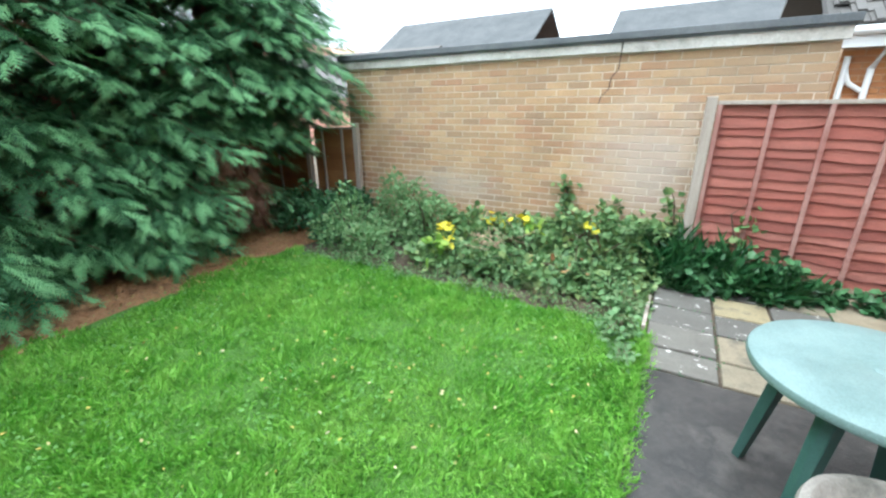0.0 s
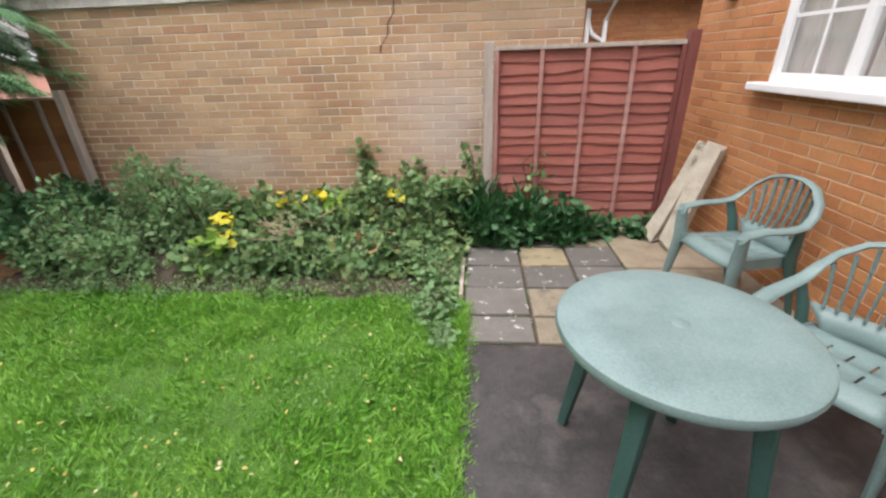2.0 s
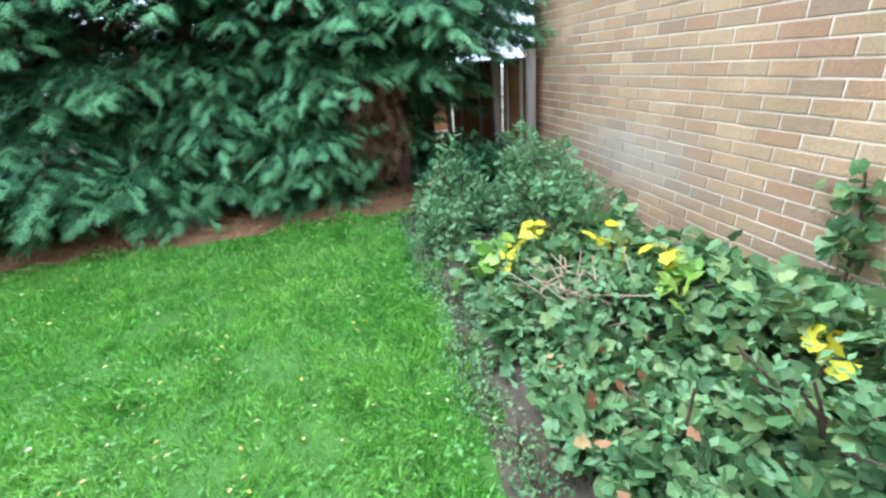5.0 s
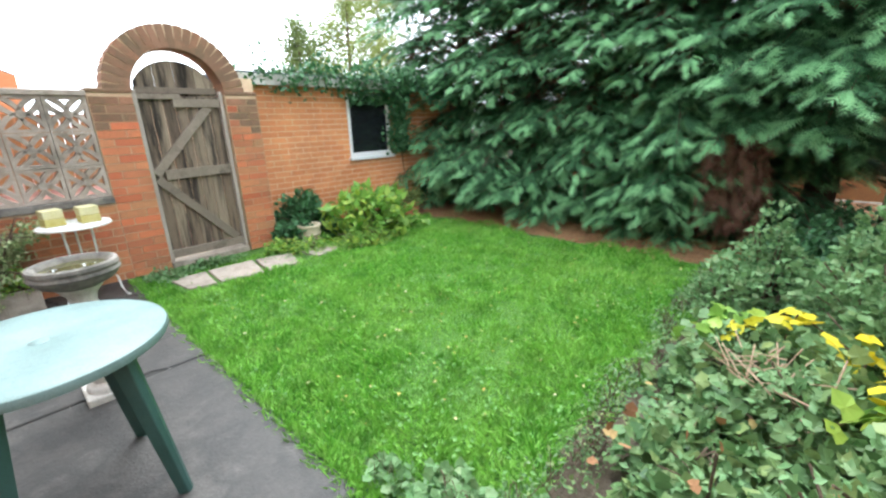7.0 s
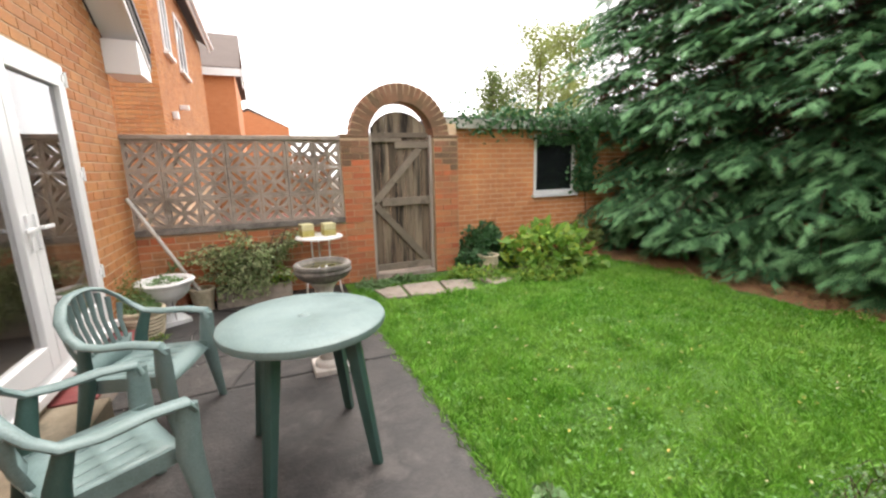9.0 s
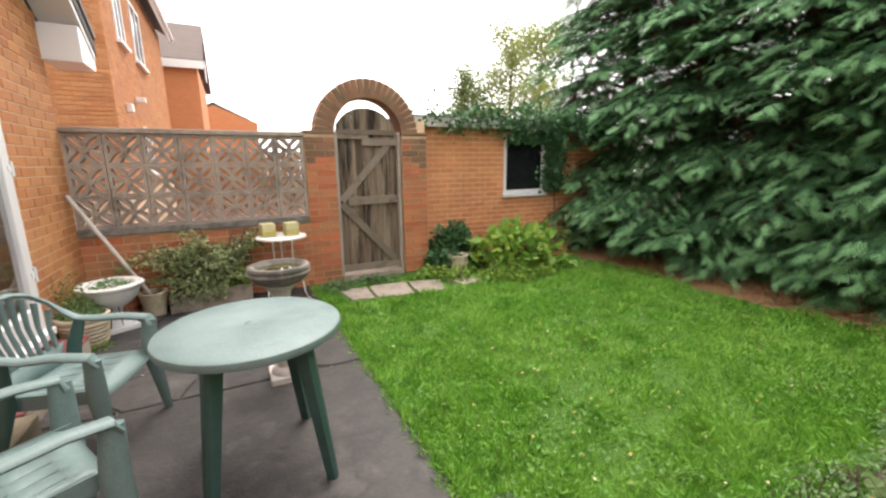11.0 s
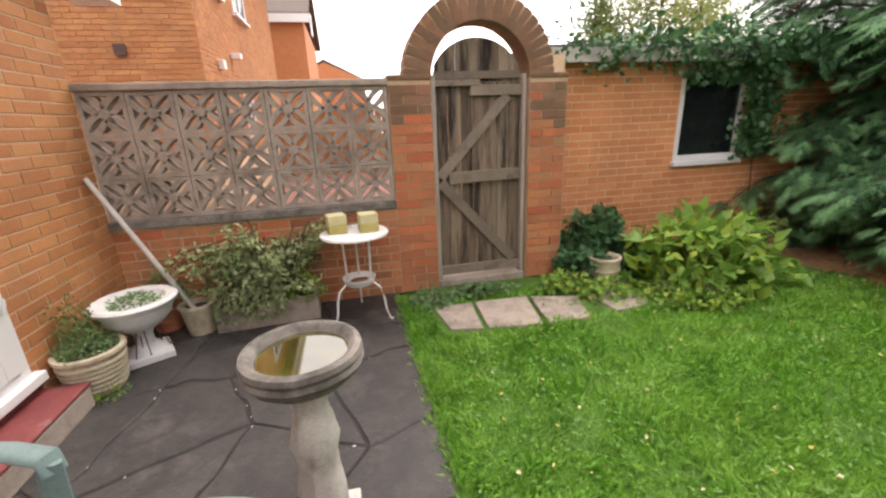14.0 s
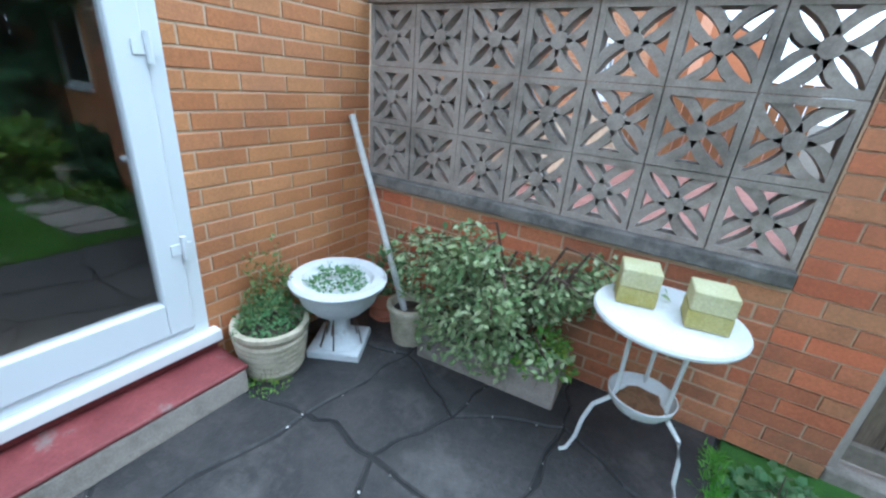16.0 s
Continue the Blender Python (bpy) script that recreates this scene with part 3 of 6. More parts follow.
for s in (-1, 1):
    y0, ye = RIDGE_Y + s * RIDGE_Y, RIDGE_Y + s * (RIDGE_Y + 0.36)
    eaves = thing("eaves_box", "white plastic boxed eaves with a dark verge", "eaves", group="eaves of the house")
    b = Mesh()
    a0, a1 = sorted((RIDGE_Y + s * (RIDGE_Y - 0.05), ye))
    b.box(-0.28, -0.002, a0, a1, EAVE - 0.1, EAVE + 0.2)
    part("box_end", b, UPVC, eaves, bevel=0.004)
    b = Mesh()
    za, zb = EAVE + 0.0, EAVE + RIDGE_Y * PITCH + 0.2
    b.add([(x, y, z + h) for h in (0, 0.19) for x, y, z in ((-0.29, ye, za), (-0.27, ye, za), (-0.27, RIDGE_Y, zb), (-0.29, RIDGE_Y, zb))], [(3, 2, 1, 0), (4, 5, 6, 7), (0, 1, 5, 4), (1, 2, 6, 5), (2, 3, 7, 6), (3, 0, 4, 7)])
    part("bargeboard", b, UPVC, eaves)
    b = Mesh()
    b.add([(x, y, z + h) for h in (0.19, 0.25) for x, y, z in ((-0.31, ye - s * -0.02, za), (-0.2, ye - s * -0.02, za), (-0.2, RIDGE_Y, zb), (-0.31, RIDGE_Y, zb))], [(3, 2, 1, 0), (4, 5, 6, 7), (0, 1, 5, 4), (1, 2, 6, 5), (2, 3, 7, 6), (3, 0, 4, 7)])
    part("verge", b, BLACK, eaves)
    b = Mesh()
    b.add([(x, y, z) for x, y, z in ((-0.27, ye, za + 0.03), (-0.002, ye, za + 0.03), (-0.002, RIDGE_Y, zb + 0.03), (-0.27, RIDGE_Y, zb + 0.03))], [(0, 1, 2, 3)])
    part("soffit", b, UPVC, eaves)

# ---- garage wall at the end of the garden ----
GY = 5.9


def on_garage(u, d, z):
    return Vector((-6.25 + u, GY + d, z))


w = Mesh()
cut_wall(w, 5.15, 2.08, 0.22, [], on_garage)
w.box(-6.25, -6.03, GY + 0.22, GY + 6, 0, 2.08)
w.box(-1.32, -1.1, GY + 0.22, GY + 6, 0, 2.08)
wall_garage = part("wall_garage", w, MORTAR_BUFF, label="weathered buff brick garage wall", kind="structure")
r = Mesh()
r.box(-6.32, -1.04, GY - 0.06, GY + 6.1, 2.13, 2.2)
part("roof_garage", r, FELT, label="flat felted garage roof", kind="structure")
f = Mesh()
for a, b, dz in ((-6.3, -4.6, 0.0), (-4.595, -2.72, 0.006), (-2.71, -1.06, -0.004)):
    f.box(a, b, GY - 0.045, GY - 0.008, 2.04 + dz, 2.15 + dz)
part("fascia", f, FASCIA, label="peeling pale painted fascia board under the garage roof", kind="structure", bevel=0.003)
f = Mesh()
f.box(-6.33, -1.03, GY - 0.08, GY + 0.1, 2.15, 2.215)
part("felt_edge", f, FELT, label="dark felt drip edge of the garage roof", kind="structure", bevel=0.006)

# ---- screen wall, arch and outbuilding ----
ZB = 0.835


def on_arch(u, d, z):
    return Vector((-u, -d, z))


w = Mesh()
cut_wall(w, 2.1, 0.77, 0.2, [], on_arch)
wall_screen_base = part("wall_screen_base", w, MORTAR, label="low stained brick wall under the screen blocks", kind="structure")
screen = thing("screen_wall", "weathered grey concrete screen block panel on a brick base", "screen wall")
c = Mesh()
c.box(-2.1, 0.0, -0.16, 0.04, 0.772, ZB)
part("sill", c, STONE, screen, "dark mossy concrete ledge", bevel=0.008)
c = Mesh()
c.box(-2.1, 0.0, -0.13, 0.02, ZB + 0.893, ZB + 0.942)
part("coping", c, CONCRETE, screen, bevel=0.008)


def screen_block():
    """An open concrete block: a square frame, four leaf-shaped pairs of curved ribs and a hub."""
    b = Mesh()
    h, w2, d0, d1 = 0.147, 0.027, -0.05, 0.05
    for x0, x1, z0, z1 in ((-h, h, h - w2, h), (-h, h, -h, -h + w2), (-h, -h + w2, -h + w2, h - w2), (h - w2, h, -h + w2, h - w2)):
        b.box(x0, x1, d0, d1, z0, z1)
    for q in range(4):
        turn = Matrix.Rotation(math.pi / 2 * q + math.pi / 4, 4, "Y")
        for side in (-1, 1):
            n, length = 6, 0.178
            inner, outer = [], []
            for k in range(n + 1):
                s = k / n
                bow = math.sin(math.pi * min(1, 0.05 + s * 0.9))
                inner.append((side * 0.0175 * bow, length * s))
                outer.append((side * (0.016 + 0.041 * bow), length * s))
            b.prism(inner + outer[::-1], d0 + 0.006, d1 - 0.006, turn)
    b.lathe([(0.036, d0 + 0.003), (0.036, d1 - 0.003)], 12, Matrix.Rotation(math.pi / 2, 4, "X"))
    return b.data("block", CONCRETE)


block_mesh = screen_block()
for i in range(7):
    for j in range(3):
        ob = new("block", block_mesh)
        ob.location = (-0.152 - 0.299 * i, -0.055 + random.uniform(-0.004, 0.004), ZB + 0.149 + 0.297 * j)
        ob.parent = screen

GX0, GX1, ARCH_Z, ARCH_R = -2.45, -3.27, 1.77, 0.41
arch = thing("gate_arch", "weathered red brick garden arch with ringed brick top", "arch")
w = Mesh()
w.box(-2.44, -2.1, -0.24, -0.006, 0, ARCH_Z)
w.box(-3.62, -3.28, -0.24, -0.006, 0, ARCH_Z)
ring = []
cx = (GX0 + GX1) / 2
for k in range(25):
    a = math.pi * k / 24
    ring.append((cx + 0.42 * math.cos(a), ARCH_Z + 0.42 * math.sin(a)))
for k in range(24, -1, -1):
    a = math.pi * k / 24
    ring.append((cx + 0.625 * math.cos(a), ARCH_Z + 0.625 * math.sin(a)))
w.prism(ring, -0.23, -0.008)
part("mortar_core", w, MORTAR, arch)
vous = Mesh()
vous.box(-0.032, 0.032, -0.12, 0.12, 0, 0.215)
vm = vous.data("voussoir", BRICK_RING)
for k in range(23):
    a = math.pi * (k + 0.5) / 23
    ob = new("brick", vm)
    ob.matrix_world = Matrix.Translation((cx + 0.415 * math.cos(a), -0.12, ARCH_Z + 0.415 * math.sin(a))) @ Matrix.Rotation(math.pi / 2 - a, 4, "Y")
    ob.parent = arch
full = Mesh().box(0, 0.215, 0, 0.243, 0, 0.065).data("brick", BRICK_ARCH)
half = Mesh().box(0, 0.1025, 0, 0.243, 0, 0.065).data("half_brick", BRICK_ARCH)
full_top, half_top = full.copy(), half.copy()
for me in (full_top, half_top):
    me.materials[0] = BRICK_RING
for x0 in (-2.44, -3.615):
    for row in range(23):
        z = row * BH + 0.01
        for x, me in (((0.004, full), (0.2295, half)) if row % 2 else ((0.004, half), (0.1165, full))):
            if row > 16 and random.random() < (row - 15) / 7:
                me = full_top if me == full else half_top
            ob = new("brick", me)
            ob.location = (x0 + x, -0.241 + random.uniform(-0.002, 0.003), z)
            ob.parent = arch
for x in (-2.44, -3.625):
    part("shoulder", Mesh().box(x, x + 0.345, -0.24, 0.005, ARCH_Z - 0.01, ARCH_Z + 0.03), BRICK_RING, arch, bevel=0.01)

OY = -0.5


def on_out(u, d, z):
    return Vector((-3.5 - u, OY - d, z))


OWIN = (1.68, 2.5, 0.93, 1.86)
w = Mesh()
cut_wall(w, 4.3, 1.95, 0.2, [OWIN], on_out)
w.box(-3.7, -3.5, -4.5, OY - 0.2, 0, 1.95)
w.box(-3.64, -3.5, OY, -0.1, 0, 1.95)
wall_outbuilding = part("wall_outbuilding", w, MORTAR_PEACH, label="orange brick wall of the low outbuilding", kind="structure")
r = Mesh()
r.box(-7.9, -3.45, -4.6, OY + 0.14, 2.0, 2.07)
part("roof_outbuilding", r, FELT, label="flat grey roof of the outbuilding", kind="structure", bevel=0.006)
r = Mesh()
r.box(-7.9, -3.45, OY + 0.11, OY + 0.145, 1.92, 2.045)
part("fascia_outbuilding", r, FASCIA, label="pale weathered fascia of the outbuilding", kind="structure", bevel=0.003)
r = Mesh()
r.box(-7.8, -3.8, -2.6, -2.5, 0, 1.95)
part("back_of_outbuilding", r, DARK, label="dark inner wall of the outbuilding", kind="structure")

# ---- fence added at the back of the conifers to stop light behind them ----
w = Mesh()
w.box(-10.9, -10.8, -0.5, 6.0, 0, 1.8)
part("fence_boundary", w, FENCE_OLD, label="plain brown wooden fence added behind the conifers to close off light", kind="structure")

# ---- glazed doors and window of the house ----
def upvc_pane(parent, y0, y1, z0, z1, x, bars=(), cross=()):
    """A glass pane with thin glazing bars."""
    pane = part("pane", Mesh().box(x, x + 0.012, y0, y1, z0, z1), GLASS, parent)
    pane.visible_shadow = False
    for y in bars:
        part("glazing_bar", Mesh().box(x - 0.006, x - 0.001, y - 0.01, y + 0.01, z0, z1), UPVC, parent)
    for z in cross:
        part("glazing_bar", Mesh().box(x - 0.008, x - 0.0015, y0, y1, z - 0.01, z + 0.01), UPVC, parent)


doors = tagged(thing("door_1", "closed white plastic glazed double doors", "door"), kind="structure")
y0, y1, z0, z1 = DOOR
for a, b, c, d in ((y0, y0 + 0.06, z0, z1), (y1 - 0.06, y1, z0, z1), (y0 + 0.06, y1 - 0.06, z1 - 0.06, z1), (y0 + 0.06, y1 - 0.06, z0, z0 + 0.05)):
    part("door_frame", Mesh().box(-0.012, 0.07, a, b, c, d), UPVC, doors, bevel=0.004)
mid = 1.99
for a, b, hinge in ((y0 + 0.063, mid - 0.003, y0 + 0.055), (mid + 0.003, y1 - 0.063, y1 - 0.055)):
    leaf = part("leaf", Mesh().box(-0.03, 0.04, a, a + 0.1, z0 + 0.053, z1 - 0.063).box(-0.03, 0.04, b - 0.1, b, z0 + 0.053, z1 - 0.063).box(-0.03, 0.04, a + 0.1, b - 0.1, z1 - 0.163, z1 - 0.063).box(-0.03, 0.04, a + 0.1, b - 0.1, z0 + 0.053, z0 + 0.2), UPVC, doors, bevel=0.006)
    pane = part("pane", Mesh().box(0.0, 0.012, a + 0.095, b - 0.095, z0 + 0.195, z1 - 0.158), GLASS, leaf)
    pane.visible_shadow = False
    for k in (0.42, 1.15, 1.8):
        part("hinge", Mesh().tube([(-0.035, hinge, z0 + k - 0.05), (-0.035, hinge, z0 + k + 0.05)], 0.012).box(-0.036, -0.028, hinge - 0.03, hinge + 0.05, z0 + k - 0.022, z0 + k + 0.022), UPVC, leaf, "white hinge", True)
    s = 1 if hinge < mid else -1
    part("handle", Mesh().box(-0.045, -0.03, mid - s * 0.045 - 0.014, mid - s * 0.045 + 0.014, 1.0, 1.2).box(-0.07, -0.045, mid - s * 0.045 - 0.01, mid - s * 0.045 + 0.01, 1.11, 1.13).box(-0.075, -0.062, *sorted((mid - s * 0.04, mid - s * 0.16)), 1.108, 1.13), UPVC, leaf, "white lever handle", bevel=0.003)
part("door_sill", Mesh().box(-0.06, 0.05, y0 - 0.03, y1 + 0.03, 0.205, 0.26), UPVC, doors, bevel=0.006)
step = thing("door_step", "low step below the glazed doors with worn red paint", "step")
part("base", Mesh().box(-0.232, -0.004, 1.045, 2.2, 0.0, 0.128), CONCRETE, step, "stained grey concrete", bevel=0.012)
part("tread", Mesh().box(-0.236, -0.004, 1.04, 2.2, 0.129, 0.15).box(-0.02, -0.004, 1.045, 2.2, 0.15, 0.204), REDPAINT, step, "worn red painted concrete", bevel=0.008)
part("tread", Mesh().box(-0.3, -0.004, 2.21, 2.98, 0.0, 0.142).box(-0.018, -0.004, 2.21, 2.98, 0.142, 0.204), SANDSTONE, step, "tan unpainted stone", bevel=0.012)

window = tagged(thing("window_1", "white plastic casement window with glazing bars and net curtains", "window"), kind="structure")
y0, y1, z0, z1 = WINDOW
m1, m2, tr = 4.42, 3.9, 2.03
for a, b, c, d in ((y0, y0 + 0.06, z0, z1), (y1 - 0.06, y1, z0, z1), (y0 + 0.06, y1 - 0.06, z1 - 0.06, z1), (y0 + 0.06, y1 - 0.06, z0, z0 + 0.06)):
    part("window_frame", Mesh().box(0.0, 0.07, a, b, c, d), UPVC, window, bevel=0.004)
for m in (m1, m2):
    part("mullion", Mesh().box(0.002, 0.068, m - 0.03, m + 0.03, z0 + 0.06, z1 - 0.06), UPVC, window, bevel=0.004)
edges = [y0 + 0.06, m2, m1, y1 - 0.06]
for a, b in zip(edges, edges[1:]):
    part("transom", Mesh().box(0.004, 0.066, a + 0.03, b - 0.03, tr - 0.03, tr + 0.03), UPVC, window, bevel=0.004)
    upvc_pane(window, a, b, z0 + 0.06, tr, 0.03, ((a + b) / 2,), ((z0 + 0.06 + tr) / 2,))
    upvc_pane(window, a, b, tr, z1 - 0.06, 0.03, ((a + b) / 2,))
part("casement", Mesh().box(-0.014, 0.002, m1 + 0.02, y1 - 0.03, tr + 0.0, tr + 0.05).box(-0.014, 0.002, m1 + 0.02, m1 + 0.07, tr + 0.05, z1 - 0.03).box(-0.014, 0.002, y1 - 0.08, y1 - 0.03, tr + 0.05, z1 - 0.03), UPVC, window, bevel=0.004)
part("window_sill", Mesh().box(-0.09, 0.05, y0 - 0.04, y1 + 0.1, 1.245, 1.3), UPVC, window, bevel=0.01)
net = Mesh()
n = 160
net.add([(0.1 + 0.014 * math.sin(k * 0.9) + 0.006 * math.sin(k * 2.3), y0 + 0.02 + (y1 - y0 - 0.04) * k / n, z) for z in (z0, z1) for k in range(n + 1)], [(k, k + 1, n + 2 + k, n + 1 + k) for k in range(n)])
tagged(part("net_curtain", net, NET, smooth=True), "white pleated net curtain hanging behind the window", "curtain")

# ---- outbuilding window ----
ow = tagged(thing("window_2", "dark small window in a white painted frame", "window"), kind="structure")
x1, x0, z0, z1 = -3.5 - OWIN[0], -3.5 - OWIN[1], OWIN[2], OWIN[3]
for a, b, c, d in ((x0, x0 + 0.05, z0, z1), (x1 - 0.05, x1, z0, z1), (x0 + 0.05, x1 - 0.05, z1 - 0.05, z1), (x0 + 0.05, x1 - 0.05, z0, z0 + 0.06)):
    part("window_frame", Mesh().box(a, b, OY - 0.05, OY + 0.015, c, d), UPVC, ow, bevel=0.004)
part("pane", Mesh().box(x0 + 0.045, x1 - 0.045, OY - 0.03, OY - 0.02, z0 + 0.055, z1 - 0.045), UNLIT_PANE, ow)
part("window_sill", Mesh().box(x0 - 0.03, x1 + 0.03, OY - 0.02, OY + 0.07, z0 - 0.05, z0), UPVC, ow, bevel=0.005)

# ---- garden gate ----
gate = thing("garden_gate", "closed silvered wooden plank gate with arched top", "gate")
GA, GB = -3.235, -2.485
cxg = (GA + GB) / 2
for x in (-3.27, -2.485):
    part("gate_post", Mesh().box(x, x + 0.035, -0.16, -0.05, 0.02, 1.8), FENCE_POST, gate, bevel=0.004)
nb = 7
for k in range(nb):
    a = GA + (GB - GA) * k / nb
    b = GA + (GB - GA) * (k + 1) / nb - 0.006
    part("board", Mesh().prism([(a, 0.09), (b, 0.09), (b, 1.74 + 0.004 * (k % 3)), (a, 1.74 + 0.004 * (k % 3))], -0.128 - 0.002 * (k % 2), -0.108), WOOD, gate, bevel=0.003)
for k in range(4):
    a = GA + 0.01 + (GB - GA - 0.02) * k / 4
    b = GA + 0.01 + (GB - GA - 0.02) * (k + 1) / 4 - 0.004
    rim = []
    for q in range(7):
        x = b + (a - b) * q / 6
        rim.append((x, 1.74 + math.sqrt(max(0.02, 0.345 ** 2 * (1 - ((x - cxg) / 0.39) ** 2)))))
    part("top_board", Mesh().prism([(a, 1.66), (b, 1.66)] + rim, -0.15, -0.132), WOOD, gate, bevel=0.003)


def rail(name, xa, za, xb, zb, w, y0=-0.106, y1=-0.07):
    d = Vector((xb - xa, 0, zb - za))
    ang = math.atan2(d.z, d.x)
    m = Matrix.Translation(((xa + xb) / 2, 0, (za + zb) / 2)) @ Matrix.Rotation(-ang, 4, "Y")
    part(name, Mesh().box(-d.length / 2, d.length / 2, y0, y1, -w / 2, w / 2, m), WOOD_RAIL, gate, bevel=0.004)


rail("ledge", GA, 1.68, GB - 0.3, 1.68, 0.085)
rail("ledge", GB - 0.38, 1.74, GB, 1.74, 0.05, -0.1, -0.066)
rail("ledge", GA, 1.8, GB, 1.8, 0.06, -0.13, -0.1)
rail("ledge", GA, 0.98, GB - 0.1, 0.97, 0.1)
rail("ledge", GA, 0.13, GB, 0.13, 0.085)
rail("brace", GB - 0.02, 0.98, GA + 0.12, 1.64, 0.085, -0.104, -0.074)
rail("brace", GB - 0.02, 0.94, GA + 0.06, 0.18, 0.085, -0.104, -0.074)
part("threshold", Mesh().box(-3.27, -2.45, -0.22, -0.02, -0.02, 0.055), CONCRETE, gate, bevel=0.01)

# ---- red fence panel ----
red = thing("fence_panel", "red-stained waney lap fence panel between posts", "fence")
FX0, FX1, FY = -1.86, -0.38, 5.57
ns = 17
for k in range(ns):
    z = 0.12 + k * (1.44 / ns)
    top, low = [], []
    for q in range(13):
        x = FX0 + (FX1 - FX0) * q / 12
        low.append((x, z + 0.03 * noise.noise((x * 3.6, k * 7.7, 0))))
        top.append((x, z + 0.105))
    m = Matrix.Translation((0, FY, z)) @ Matrix.Rotation(radians(-13), 4, "X") @ Matrix.Translation((0, 0, -z))
    part("slat", Mesh().prism(low + top[::-1], -0.006, 0.004, m), FENCE, red)
for x in (FX0, FX0 + 0.36, FX0 + 0.72, FX0 + 1.08, FX1 - 0.03):
    part("batten", Mesh().box(x, x + 0.032, FY - 0.055, FY - 0.026, 0.1, 1.56), FENCE_DARK if x > -0.45 else FENCE_FADED, red, bevel=0.003)
part("top_rail", Mesh().box(FX0, FX1, FY - 0.045, FY + 0.03, 1.562, 1.595), FENCE_POST, red, bevel=0.004)
part("post", Mesh().box(-1.95, -1.868, FY - 0.06, FY + 0.03, 0, 1.63), FENCE_POST, red, "grey weathered post", bevel=0.006)
part("post", Mesh().box(-0.37, -0.29, FY - 0.06, FY + 0.03, 0, 1.66), FENCE_DARK, red, "dark stained post", bevel=0.006)

# ---- orange fence beside the garage ----
old = thing("corner_fence", "orange-brown lap fence with pale posts in the corner", "fence")
fa, fb, fc = Vector((-6.05, 5.84, 0)), Vector((-6.95, 5.78, 0)), Vector((-9.2, 5.7, 0))
for a, b in ((fa, fb), (fb, fc)):
    d = b - a
    turn = Matrix.Translation(a) @ Matrix.Rotation(math.atan2(d.y, d.x), 4, "Z")
    for k in range(14):
        part("slat", Mesh().box(0.05, d.length - 0.05, -0.008, 0.004, 0.06 + k * 0.086, 0.155 + k * 0.086, turn @ Matrix.Rotation(0.02, 4, "X")), FENCE_OLD, old)
    for q in (0.3, 0.7):
        part("batten", Mesh().box(d.length * q, d.length * q + 0.03, 0.02, 0.045, 0.05, 1.27, turn), FENCE_POST, old)
    part("top_rail", Mesh().box(0.02, d.length, -0.03, 0.03, 1.272, 1.295, turn), FENCE_POST, old, bevel=0.003)
for q in (fa, fb, fc):
    part("post", Mesh().box(q.x - 0.04, q.x + 0.04, q.y - 0.1, q.y - 0.03, 0, 1.36), FENCE_POST, old, bevel=0.005)

# ---- plastic garden furniture ----
table = thing("garden_table", "round faded green plastic garden table on splayed legs", "table", pose(-1.35, 2.99, 0, 0, 0, 4) @ Matrix.Diagonal((0.91, 0.91, 1, 1)))
part("tabletop", Mesh().lathe([(0.3, 0.672), (0.385, 0.668), (0.4, 0.67), (0.418, 0.678), (0.425, 0.695), (0.42, 0.712), (0.405, 0.72), (0.3, 0.722), (0.03, 0.723), (0.022, 0.72)], 64), PLASTIC, table, smooth=True)
part("hub_cap", Mesh().lathe([(0.032, 0.7232), (0.028, 0.7255), (0.0, 0.726)], 24), PLASTIC, table, "mud-stained centre plug", True)
for sx, sy in ((-1, 1), (-1, -1), (1, 1), (1, -1)):
    top, low = Vector((sx * 0.19, sy * 0.21, 0.672)), Vector((sx * 0.27, sy * 0.29, 0.0))
    a = math.atan2(sy, sx)
    v = []
    for p, w in ((low, 0.026), (top, 0.04)):
        v += [p + Matrix.Rotation(a, 3, "Z") @ Vector(q) for q in ((-w * 0.8, -w, 0), (w * 0.8, -w * 0.8, 0), (w, 0, 0), (w * 0.8, w * 0.8, 0), (-w * 0.8, w, 0))]
    part("leg", Mesh().add(v, [(4, 3, 2, 1, 0), (5, 6, 7, 8, 9)] + [(k, (k + 1) % 5, 5 + (k + 1) % 5, 5 + k) for k in range(5)]), GREEN, table, "dark green plastic", bevel=0.004)


